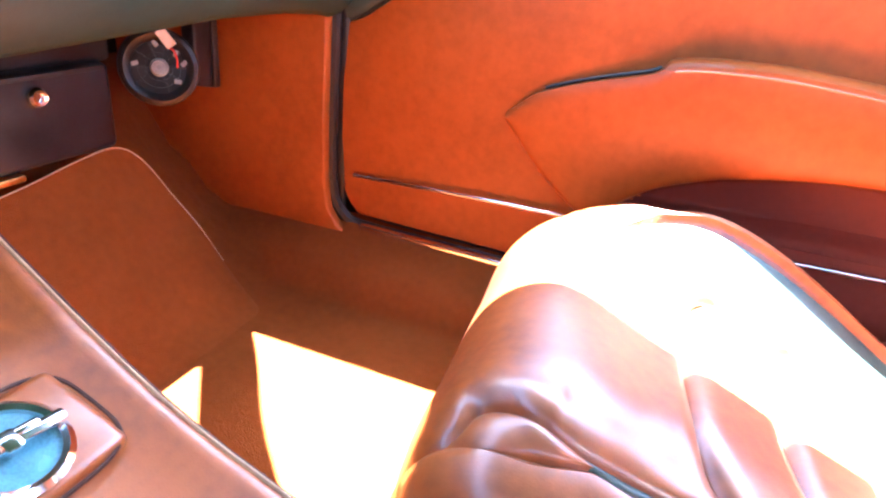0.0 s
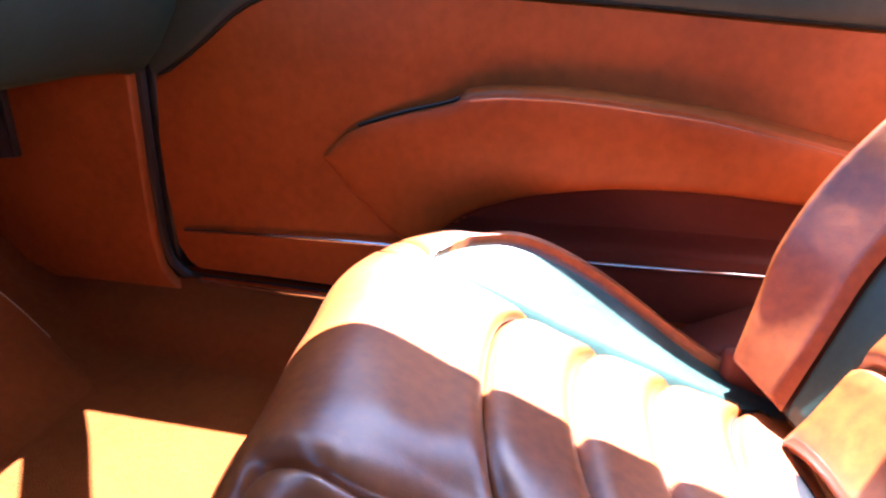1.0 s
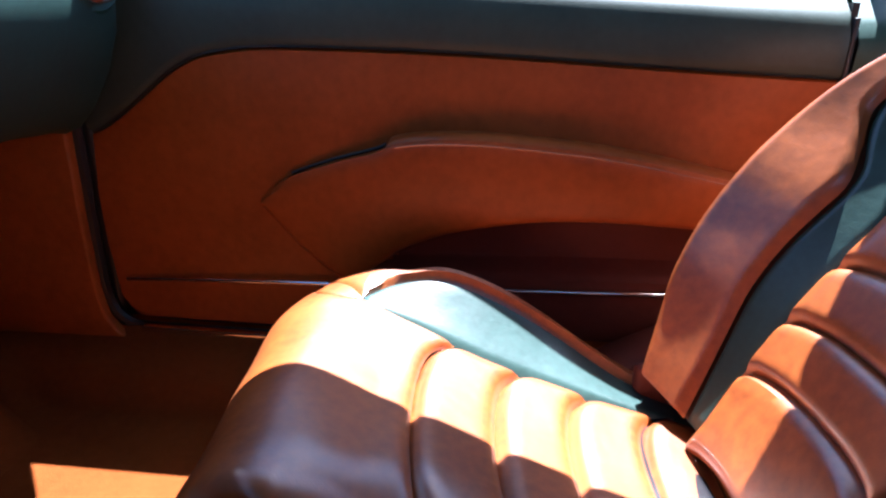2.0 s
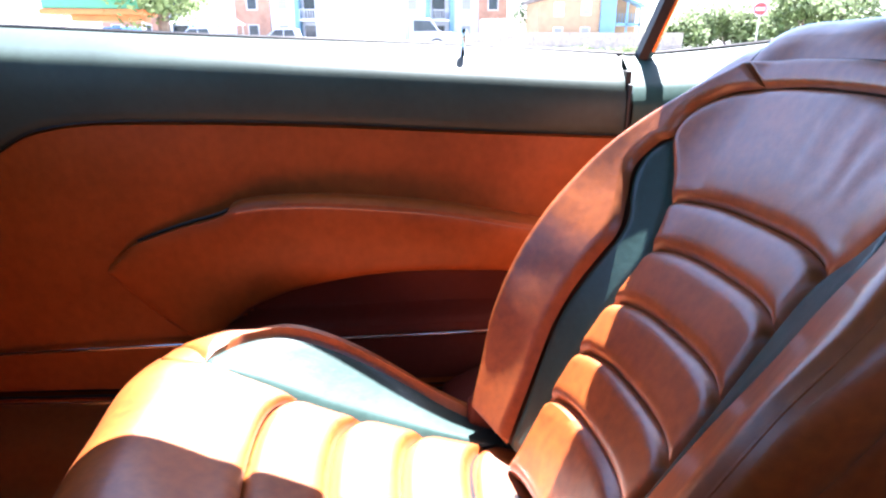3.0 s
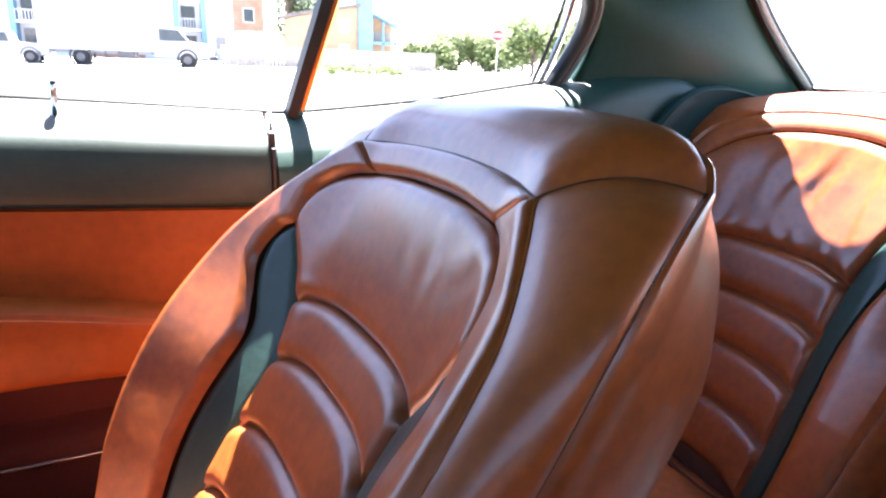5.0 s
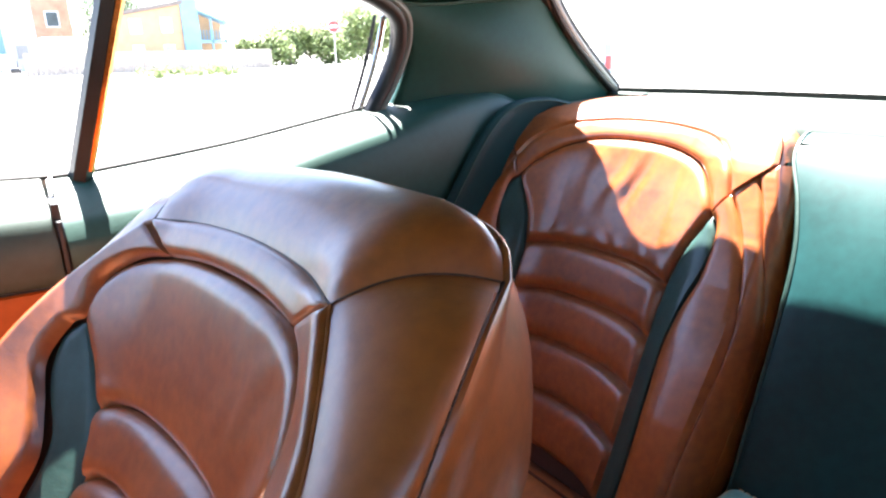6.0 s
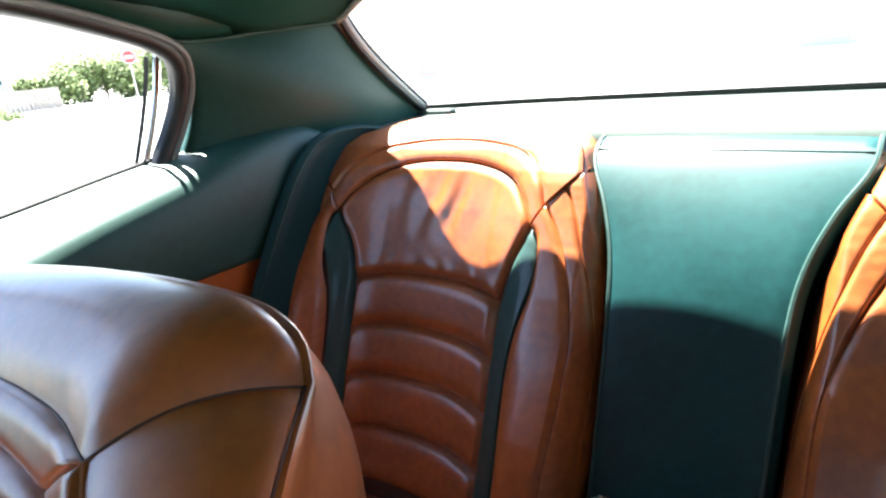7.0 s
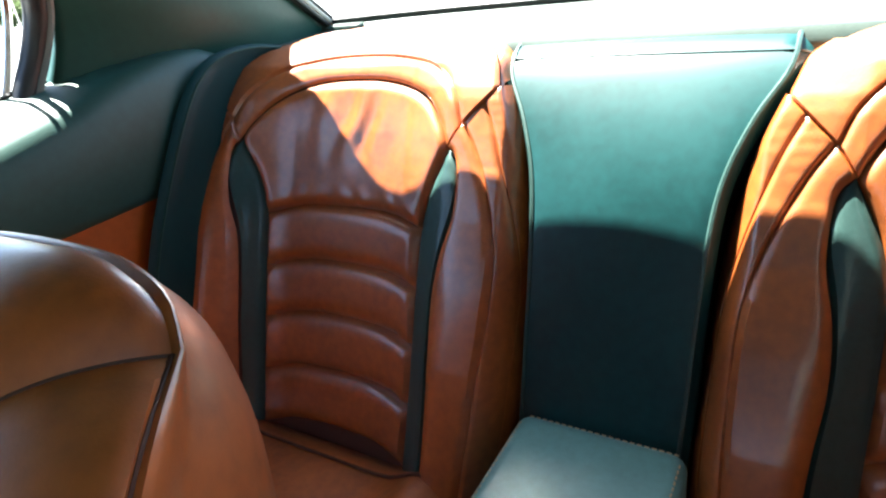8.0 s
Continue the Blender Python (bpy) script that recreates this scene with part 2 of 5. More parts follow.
ys = ys[:8] + [0.56] + ys[8:10] + [0.63, 0.665] + ys[10:]
rise = rise[:8] + [0.012] + rise[8:10] + [0.074, 0.084] + rise[10:]
P = np.array([[(toe_x(x, y), y, z + r * (1 if x > -0.3 else 0.3) + float(lift_x(x)) * min(1, max(0, (y - 0.58) / 0.06)) + max(0, y - 0.6) / 0.1 * 0.007 * max(-1, min(1, toe_x(x, y) / 0.12 + 1.0))) for y, r in zip(ys, rise)] for x, z in zip(xs, zs)])
structure("floor", grid_mesh(P), carpet, "rust-orange carpet over floor pan and toe board", "floor", thick=0.02, way=-1)

structure("wall_firewall", box(-0.60, -0.54, -0.78, 0.78, -0.15, 0.69, 0.005), black_plastic, "dark firewall panel ahead of the footwell", "wall")
# added black boxes keep outside light from leaking under the dash
structure("wall_leak_stop", merge(box(-0.62, -0.47, -0.86, 0.86, 0.64, 0.700, 0.005), box(-0.60, -0.065, 0.717, 0.86, -0.20, 0.66, 0.005), box(-0.60, -0.02, -0.86, -0.705, 0.30, 0.66, 0.005)), black_plastic,
          "unseen dark boxes added to stop light leaking in round the dashboard", "wall")
structure("wall_left", merge(box(-0.54, 1.35, -0.80, -0.735, -0.15, 0.62, 0.02), box(1.36, 2.45, -0.80, -0.735, -0.15, 0.66, 0.02)), door_leather,
          "plain rust leather panels along the car's other side", "wall")
# unseen panes: the dark ones hold back left light, the middle one admits it
tinted = glass_material("light_block_glass")
tinted.node_tree.nodes["Transparent BSDF"].inputs["Color"].default_value = (0.05, 0.052, 0.05, 1)
shaded = glass_material("windscreen_glass")
shaded.node_tree.nodes["Transparent BSDF"].inputs["Color"].default_value = (0.62, 0.67, 0.65, 1)
for nm, x0, x1, mat, lab in (("light_block_front", 0.10, 0.895, tinted, "unseen dark pane added to hold back side light"), ("window_left", 0.905, 1.545, shaded, "unseen lighter pane added to let side light in"), ("light_block_rear", 1.555, 2.25, tinted, "unseen dark rear pane added to hold back light")):
    structure(nm, grid_mesh(np.array([[(x, -0.77 + 0.12 * q, 0.62 + 0.35 * q) for q in np.linspace(0, 1, 6)] for x in np.linspace(x0, x1, 12)])), mat, lab, "window")
structure("wall_rear", box(2.44, 2.50, -0.78, 0.78, -0.15, 0.64, 0.005), black_plastic, "dark bulkhead behind the rear seats", "wall")

# unseen stand-in for the driver's seat, added to block light
structure("driver_seat_block", box(1.29, 1.40, -0.60, -0.14, -0.15, 0.36, 0.03), leather, "plain brown block added for the unseen driver's seat, to block light", "partition")

# footwell side, in front of the door
structure("kick_panel", prism([(-0.53, -0.12), (0.060, -0.12), (0.052, -0.062), (0.022, -0.044), (0.000, -0.012), (-0.009, 0.05), (-0.011, 0.18), (-0.007, 0.40), (-0.53, 0.40)], "y", 0.668, 0.692, 0.005), door_leather,
          "smooth rust-orange leather kick panel in the footwell", "kick panel")
# the mat on the toe board, with a pale bound edge
mat_edge = [(-0.262, 0.06, 0.085), (-0.258, 0.22, 0.106), (-0.262, 0.34, 0.124), (-0.262, 0.41, 0.126), (-0.247, 0.448, 0.095), (-0.215, 0.475, 0.03), (-0.178, 0.495, -0.03), (-0.14, 0.515, -0.105)]
me_top = spline(mat_edge, 40)
P = np.array([[(p[0] + q * (0.02 - p[0]), p[1] * (1 - 0.12 * q), (p[2] * (1 - q) ** 1.6 + (-0.156) * (1 - (1 - q) ** 1.6))) for q in np.linspace(0, 1, 14)] for p in me_top])
toe = root("footwell_mat", Matrix.Identity(4), "rust carpet mat with pale bound edge on the toe board", "floor mat")
part("mat", grid_mesh(P), carpet, toe)
part("binding", tube([tuple(p) for p in me_top], 0.0014, 60), stitch, toe, "pale bound edge")

# weatherstrip round the door's front edge, and the sill plate
seal_path = [(-0.008, 0.700, 0.44), (-0.010, 0.702, 0.34), (-0.014, 0.704, 0.18), (-0.014, 0.704, 0.06), (-0.004, 0.704, 0.0), (0.022, 0.706, -0.036), (0.07, 0.710, -0.050), (0.3, 0.712, -0.051), (0.8, 0.714, -0.051), (1.3, 0.716, -0.051)]
structure("door_seal", tube(seal_path, 0.0125, 140, 8), black_rubber, "black rubber weatherstrip round the door opening", "door seal")
structure("sill_plate", box(0.06, 1.32, 0.690, 0.712, -0.062, -0.040, 0.004), chrome, "bright metal sill plate under the door", "sill plate")

structure("wall_sill", merge(box(-0.06, 0.012, 0.715, 0.86, -0.16, 0.66, 0.01), box(-0.06, 1.36, 0.735, 0.86, -0.24, -0.05, 0.01), box(1.312, 1.40, 0.745, 0.84, -0.16, 0.56, 0.005)), black_rubber,
          "dark painted door frame and sill behind the seal", "door frame")

# ---- passenger door ----
door = root("car_door", pose(0, 0.722, 0), "closed car door with rust leather card, teal top and padded armrest", "car door")
z_low = table([(-0.02, 0.345), (0.03, 0.36), (0.075, 0.388), (0.125, 0.425), (0.175, 0.464), (0.23, 0.494), (0.30, 0.509), (0.385, 0.515), (0.59, 0.514), (0.79, 0.508), (1.0, 0.498), (1.2, 0.489), (1.34, 0.484)])
z_top = table([(-0.02, 0.648), (0.214, 0.635), (0.597, 0.619), (1.0, 0.600), (1.34, 0.582)])
z_out = table([(-0.02, 0.684), (0.175, 0.676), (0.579, 0.659), (1.0, 0.644), (1.34, 0.626)])
z_ridge = table([(0.335, 0.236), (0.360, 0.258), (0.395, 0.284), (0.48, 0.316), (0.567, 0.342), (0.585, 0.356), (0.61, 0.363), (0.654, 0.369), (0.72, 0.372), (0.782, 0.371), (0.90, 0.363), (0.996, 0.352), (1.15, 0.324), (1.32, 0.288)])
z_under = table([(0.335, 0.229), (0.37, 0.192), (0.403, 0.158), (0.45, 0.122), (0.50, 0.094), (0.543, 0.117), (0.603, 0.165), (0.66, 0.192), (0.718, 0.212), (0.83, 0.234), (0.941, 0.242), (1.075, 0.240), (1.32, 0.226)])
N = 130
cols = []
for x in np.linspace(0.004, 1.314, N):
    lo, hi = -0.036 + 0.06 * max(0, 1 - (x - 0.004) / 0.05) ** 2, z_low(x)
    col = []
    for q in np.linspace(0, 1, 90):
        z = lo + (hi - lo) * q
        edge = min(1, (z - lo) / 0.01, (x + 0.004) / 0.012, (1.318 - x) / 0.012, (hi - z) / 0.006)
        y = 0.010 - 0.012 * math.sqrt(max(0, 1 - (1 - max(0, min(1, edge))) ** 2)) - 0.006 * math.sin(math.pi * q)
        # scooped pocket between armrest and moulding
        inside = min(z_under(x) - 0.002 - z, z - 0.100 - 0.03 * (x - 0.5)) if x > 0.51 else 0
        w = min(1, max(0, inside / 0.028))
        y += 0.048 * w * w * (3 - 2 * w)
        col.append((x, y, z))
    cols.append(col)
part("card", grid_mesh(np.array(cols)), door_leather, door, "rust-orange leather door card")
cols = []
for x in np.linspace(0.525, 1.311, 80):
    lo, hi = 0.101 + 0.03 * (x - 0.5), float(z_under(x)) - 0.001
    hi = max(hi, lo + 0.003)
    cols.append([])
    for q in np.linspace(0, 1, 24):
        z = lo + (hi - lo) * q
        w = min(1, min(hi - z, z - lo) / 0.028)
        cols[-1].append((x, -0.0115 + 0.048 * w * w * (3 - 2 * w), z))
part("map_pocket", grid_mesh(np.array(cols)), pocket_leather, door, "leather scoop under the armrest, darker than the card")
# dark colour here paints the front seat's shade on the lower door
cols = [[(x, y, z + 0.03 * (x - 0.5)) for y, z in ((0.004, -0.030), (-0.008, -0.028), (-0.0115, -0.020), (-0.0125, 0.02), (-0.0125, 0.06), (-0.0115, 0.098), (-0.004, 0.104))] for x in np.linspace(0.52, 1.311, 40)]
part("lower_panel", grid_mesh(np.array(cols)), pocket_leather, door, "lower door below the scoop, coloured dark for the seat's shade")
cols = []
for x in np.linspace(0.004, 1.314, N):
    lo, hi, out = z_low(x), z_top(x), z_out(x)
    end = min(1, (1.318 - x) / 0.012, (x + 0.004) / 0.012)
    k = 0.010 * (1 - math.sqrt(max(0, 1 - (1 - end) ** 2)))
    cols.append([(x, 0.012, lo - 0.004), (x, 0.0 + k, lo), (x, -0.006 + k, lo + 0.006), (x, -0.008 + k, lo + 0.02), (x, -0.010 + k, (lo + hi) / 2), (x, -0.006 + k, hi - 0.03), (x, 0.0 + k, hi - 0.012),
                 (x, 0.010, hi + 0.001), (x, 0.022, hi + 0.009), (x, 0.05, (hi + out) / 2 + 0.010), (x, 0.078, out), (x, 0.082, out - 0.03)])
part("upper_trim", grid_mesh(np.array(cols)), door_teal, door, "dark teal leather upper trim")
part("belt_strip", tube([(x, 0.084, z_out(x) + 0.002) for x in np.linspace(-0.01, 1.325, 20)], 0.0045, 60, 6), black_rubber, door, "black window belt strip")
part("outer_skin", merge(box(-0.01, 1.322, 0.085, 0.16, -0.22, 0.56, 0.015), prism([(0.088, 0.55), (0.150, 0.55), (0.125, 0.60), (0.088, 0.628)], "x", -0.01, 1.322, 0.0)), body_paint, door, "pale painted outer skin")
part("core", box(0.006, 1.312, 0.062, 0.08, -0.03, 0.56, 0.004), black_plastic, door)
part("seam_line", tube([(x, -0.006, z_low(x) + 0.001) for x in np.linspace(0.02, 1.31, 60)], 0.0016, 90, 5), black_rubber, door)

y_ridge = table([(0.335, -0.010), (0.40, -0.022), (0.5, -0.034), (0.59, -0.046), (0.8, -0.058), (1.1, -0.060), (1.32, -0.052)])
y_under = table([(0.335, -0.008), (0.42, -0.018), (0.5, -0.030), (0.60, -0.040), (0.8, -0.050), (1.1, -0.050), (1.32, -0.044)])
cols = []
for x in np.concatenate([np.linspace(0.338, 0.62, 44), np.linspace(0.63, 1.312, 50)]):
    r, u, yr, yu = z_ridge(x), z_under(x), y_ridge(x), y_under(x)
    notch = 1.0 if x > 0.587 else (0.35 + 0.65 * max(0, (x - 0.577) / 0.01) if x > 0.577 else 0.35)
    col = [(x, 0.006, r + 0.010 * notch), (x, yr * 0.35, r + 0.011 * notch), (x, yr * 0.75, r + 0.009 * notch), (x, yr, r + 0.003), (x, yr - 0.003, r - 0.004)]
    for q in np.linspace(0.08, 0.94, 12):
        col.append((x, yr * (1 - q) + yu * q - 0.004 - 0.006 * math.sin(math.pi * q), r + (u - r) * q))
    col += [(x, yu - 0.002, u + 0.002), (x, yu + 0.004, u - 0.003), (x, yu + 0.02, u - 0.004), (x, 0.05, u - 0.004)]
    cols.append(col)
part("armrest", grid_mesh(np.array(cols)), door_leather, door, "padded rust leather armrest with scooped pull")
part("armrest_piping", tube([(x, y_ridge(x) - 0.002, z_ridge(x) - 0.005) for x in np.linspace(0.60, 1.31, 40)], 0.0022, 80, 6), leather, door)
part("pull_slot", tube([(x, y_ridge(x) * 0.30 - 0.004, z_ridge(x) + 0.007) for x in np.linspace(0.40, 0.578, 16)], 0.0034, 30, 6), black_rubber, door, "dark slot of the pull handle")
part("bright_strip", tube([(0.035, -0.011, 0.057), (0.22, -0.018, 0.068), (0.5, -0.020, 0.079), (0.8, -0.019, 0.087), (1.1, -0.016, 0.097), (1.312, -0.012, 0.104)], 0.0043, 90, 12), chrome, door, "thin chrome moulding")
knob = lathe([(0.0, 0.0), (0.010, 0.0), (0.012, 0.004), (0.006, 0.010), (0.0045, 0.028), (0.0055, 0.046), (0.0075, 0.056), (0.006, 0.062), (0.0, 0.063)], 16, pose(1.016, 0.046, 0.612, -6, 3, 0))
part("lock_knob", knob, chrome, door, "small chrome lock knob")

# ---- quarter panel behind the door ----
quarter = tagged(root("quarter_panel", pose(0, 0.722, 0), "teal quarter trim with rust lower panel behind the door", "side trim"), kind="structure")
qx = np.linspace(1.326, 2.30, 60)
q_in = table([(1.32, 0.578), (1.45, 0.583), (1.59, 0.596), (1.738, 0.630), (1.88, 0.658), (1.972, 0.684), (2.06, 0.699), (2.15, 0.702), (2.21, 0.680), (2.32, 0.655)])
q_out = table([(1.32, 0.626), (1.39, 0.628), (1.609, 0.648), (1.80, 0.676), (1.935, 0.694), (2.05, 0.703), (2.20, 0.700), (2.32, 0.68)])
y_out = table([(1.32, 0.082), (1.6, 0.094), (1.935, 0.094), (2.1, 0.07), (2.32, 0.06)])
cols = []
for x in qx:
    hi, out, yo = q_in(x), q_out(x), y_out(x)
    cols.append([(x, 0.014, 0.478), (x, -0.002, 0.486), (x, -0.008, 0.50), (x, -0.012, (0.5 + hi) / 2), (x, -0.006, hi - 0.03), (x, 0.002, hi - 0.010), (x, 0.014, hi), (x, yo * 0.55, (hi + out) / 2 + 0.004), (x, yo, out), (x, yo + 0.004, out - 0.03)])
part("upper_trim", grid_mesh(np.array(cols)), quarter_teal, quarter, "dark teal quarter trim")
cols = [[(x, 0.002 - 0.008 * math.sin(math.pi * q), -0.05 + 0.534 * q) for q in np.linspace(0, 1, 10)] for x in qx]
part("lower_trim", grid_mesh(np.array(cols)), door_leather, quarter, "rust leather lower panel")
part("gap_cover", box(1.3155, 1.3255, 0.012, 0.09, -0.04, 0.60, 0.0), black_rubber, quarter)
part("gap_lip", box(1.3165, 1.3245, -0.004, 0.012, 0.08, 0.578, 0.002), black_rubber, quarter)
part("belt_strip", tube([(x, y_out(x) + 0.003, q_out(x) + 0.002) for x in np.linspace(1.33, 1.93, 16)], 0.004, 50, 6), black_rubber, quarter)
part("outer_skin", merge(box(1.326, 2.6, 0.105, 0.18, -0.22, 0.58, 0.02)), body_paint, quarter, "pale painted outer skin")

# upright seal at the front edge of the quarter glass
seal = root("quarter_window", pose(0, 0, 0), "fixed quarter window with dark upright seal and bright frame", "window")
tagged(seal, kind="structure")
B0, B1 = Vector((1.366, 0.802, 0.622)), Vector((1.458, 0.700, 0.960))
part("front_seal", tube([B0, B0.lerp(B1, 0.5), B1], 0.0165, 20, 6), black_rubber, seal, "dark rubber upright seal")
# orange colour paints the rust leather's reflection on the dark seal
part("front_trim", tube([B0 + Vector((0.013, -0.012, 0.012)), B1 + Vector((0.013, -0.012, 0))], 0.0065, 12, 6), orange_metal, seal, "strip coloured orange for the rust leather's reflection")
R_edge = [(1.880, 0.818, 0.655), (1.900, 0.815, 0.694), (1.925, 0.812, 0.735), (1.946, 0.800, 0.79), (1.946, 0.786, 0.832), (1.930, 0.772, 0.862), (1.895, 0.765, 0.884), (1.83, 0.755, 0.905), (1.70, 0.735, 0.937), (1.55, 0.690, 0.955)]
part("frame_bead", tube([(x + 0.008, y - 0.018, z) for x, y, z in R_edge], 0.0065, 60, 8), material("grey_beading", (0.13, 0.135, 0.125), 0.45, vary=0.1), seal, "grey beaded window edge")
part("frame_seal", tube([(x - 0.006, y - 0.004, z - 0.002) for x, y, z in R_edge], 0.018, 60, 10), black_rubber, seal, "black window rubber")
part("rear_channel", tube([(1.860, 0.830, 0.660), (1.872, 0.828, 0.690), (1.893, 0.824, 0.74), (1.912, 0.818, 0.80), (1.922, 0.806, 0.862)], 0.006, 24, 6), chrome, seal, "bright glass channel")
part("glass_edge", tube([(1.845, 0.834, 0.660), (1.856, 0.832, 0.692), (1.876, 0.828, 0.745), (1.893, 0.822, 0.80), (1.905, 0.812, 0.86)], 0.004, 24, 5), black_rubber, seal)

# ---- roof, pillars, rear window ----
EDGE = [(0.42, 0.530, 0.925), (0.62, 0.575, 0.968), (1.0, 0.610, 0.972), (1.3, 0.630, 0.970), (1.55, 0.675, 0.955), (1.75, 0.738, 0.925), (1.90, 0.762, 0.882), (2.0, 0.762, 0.876), (2.1, 0.752, 0.884), (2.262, 0.722, 0.893)]
MID = [(0.14, 0, 0.955), (0.7, 0, 1.03), (1.5, 0, 1.035), (1.8, 0, 1.025), (2.194, 0, 0.985)]
HEAD_X = table([(0, 2.194), (0.4, 2.193), (0.68, 2.194), (0.78, 2.204), (0.86, 2.226), (0.93, 2.250), (1.0, 2.262)])
e, c = spline(EDGE, 40), spline(MID, 40)
bow = table([(0, 0.0), (0.25, 0.07), (0.5, 0.145), (0.79, 0.215), (0.95, 0.150), (1.0, 0.0)])
half = []
for i in range(40):
    row = []
    for q in np.linspace(0, 1, 18):
        p = c[i] * (1 - q) + e[i] * q
        lag = (i / 39) ** 3
        p[0] -= float(bow(q)) * (1 - i / 39) ** 3
        p[0] = (1 - lag) * p[0] + lag * (HEAD_X(q) - (1 - i / 39) * 0.4)
        p[2] = c[i][2] + (e[i][2] - c[i][2]) * q ** 2.4
        row.append(p)
    half.append(row)
half = np.array(half)
mirror = half[:, ::-1].copy()
mirror[..., 1] *= -1
full = np.concatenate([mirror[:, :-1], half], 1)
structure("ceiling", grid_mesh(full), teal_trim, "dark teal headliner under the car's roof", "headliner", thick=0.035, way=1)
seam_pts = [tuple(p) for p in spline(EDGE, 60)[42:]]
structure("headliner_seam", tube([(x, y - 0.006, z + 0.001) for x, y, z in seam_pts], 0.0035, 40, 6), teal_trim, "sewn seam between headliner and pillar trim", "seam")


def pillar(s):
    low = [(1.925, 0.800, 0.680), (2.05, 0.772, 0.672), (2.21, 0.748, 0.660), (2.40, 0.752, 0.655), (2.575, 0.777, 0.668)]
    up = [(1.915, 0.768, 0.890), (2.0, 0.768, 0.888), (2.1, 0.757, 0.896), (2.262, 0.724, 0.905)]
    left = [(1.925, 0.800, 0.680), (1.957, 0.790, 0.76), (1.952, 0.778, 0.83), (1.915, 0.768, 0.890)]
    right = [(2.575, 0.777, 0.668), (2.40, 0.742, 0.775), (2.31, 0.728, 0.845), (2.262, 0.724, 0.905)]
    P = coons(low, right, up, left, 30, 20)
    q, r = np.meshgrid(np.linspace(0, 1, 30), np.linspace(0, 1, 20), indexing="ij")
    P[..., 1] -= 0.020 * np.sin(math.pi * q) * np.sin(math.pi * r)
    P[..., 1] *= s
    return grid_mesh(P), right


for s, nm in ((1, "pillar_right"), (-1, "pillar_left")):
    bm, right = pillar(s)
    structure(nm, bm, teal_trim, "dark teal sail panel beside the rear window", "pillar trim", thick=0.05, way=-1 if s > 0 else 1)

glass_edge = [(2.580, 0.786, 0.684), (2.415, 0.752, 0.775), (2.322, 0.736, 0.850), (2.262, 0.722, 0.905)] + [(HEAD_X(q) + 0.012, 0.745 * q, 0.984 - 0.086 * q ** 2.4) for q in (0.9, 0.75, 0.5, 0.25, 0.0)]
other = [(x, -y, z) for x, y, z in glass_edge[::-1]][1:]
rw = tagged(root("rear_window", Matrix.Identity(4), "sloping rear window in black rubber with pale beading", "window"), kind="structure")
rim = spline(glass_edge + other, 120)
part("rubber", tube([tuple(p) for p in rim], 0.013, 120, 8), black_rubber, rw, "black rubber surround")
bead = material("pale_beading", (0.30, 0.31, 0.27), 0.4, vary=0.1)
up_edge = pillar(1)[1]
for s in (1, -1):
    for nm, k, r, mat, lab in (("inner_rubber", 0.004, 0.0055, black_rubber, "black rubber strip"), ("beading", 0.0145, 0.0065, bead, "pale beading"), ("outer_rubber", 0.0245, 0.0055, black_rubber, "black rubber strip")):
        part(nm, tube([(x + 0.55 * k, s * (y - 0.012), z + 0.83 * k) for x, y, z in up_edge], r, 50, 8), mat, rw, lab)
part("beading", tube([(HEAD_X(abs(w)) - 0.004, 0.722 * w, 0.974 - 0.084 * abs(w) ** 2.4) for w in np.linspace(-0.97, 0.97, 41)], 0.006, 80, 8), bead, rw, "pale beading")
base_pts = [(2.572, 0.79, 0.690), (2.594, 0.5, 0.694), (2.602, 0.0, 0.696), (2.594, -0.5, 0.694), (2.572, -0.79, 0.690)]
part("lower_rubber", tube(base_pts, 0.009, 60, 6), black_rubber, rw, "black rubber lower edge")
low, top = spline(base_pts, 25), spline([tuple(p) for p in rim[30:91]], 25)
P = np.array([[low[i] * (1 - q) + top[i] * q + np.array((0.03 * math.sin(math.pi * q), 0, 0.03 * math.sin(math.pi * q))) for q in np.linspace(0, 1, 10)] for i in range(25)])
pane = part("pane", grid_mesh(P), rear_glass, rw, "clear rear glass, slightly dusty, with an added white haze")
pane.visible_shadow = False

shelf_z = [(2.302, 0.630), (2.304, 0.648), (2.310, 0.6565), (2.325, 0.659), (2.50, 0.660), (2.566, 0.661), (2.574, 0.671), (2.600, 0.678), (2.62, 0.66)]
P = np.array([[(x, y, z) for x, z in shelf_z] for y in np.linspace(-0.79, 0.79, 30)])
structure("parcel_shelf", grid_mesh(P), door_teal, "teal covered parcel shelf under the rear window", "shelf", thick=0.012, way=-1)
structure("shelf_corner", box(2.545, 2.60, 0.665, 0.785, 0.660, 0.684, 0.008), door_teal, "small teal trim block at the window corner", "trim")
structure("trunk_lid", box(2.66, 3.5, -0.85, 0.85, 0.50, 0.60, 0.04), body_paint, "pale painted boot lid behind the rear window", "boot lid")

for s, nm in ((1, "windscreen_pillar_right"), (-1, "windscreen_pillar_left")):
    structure(nm, tube([(0.02, s * 0.760, 0.60), (0.16, s * 0.685, 0.715), (0.30, s * 0.600, 0.845), (0.44, s * 0.525, 0.945)], 0.042, 20, 8), teal_trim, "teal covered windscreen pillar", "pillar")
# unseen windscreen; its tint is there to dim light entering at the front
wind = [[(-0.36 + 0.5 * q + (0.28 - 0.0 * q) * abs(w) ** 3, w * (0.75 - 0.23 * q), 0.690 + 0.265 * q) for q in np.linspace(0, 1, 8)] for w in np.linspace(-1, 1, 24)]
structure("windscreen", grid_mesh(np.array(wind)), shaded, "unseen windscreen glass, tinted to cut light from ahead", "windscreen").visible_shadow = False
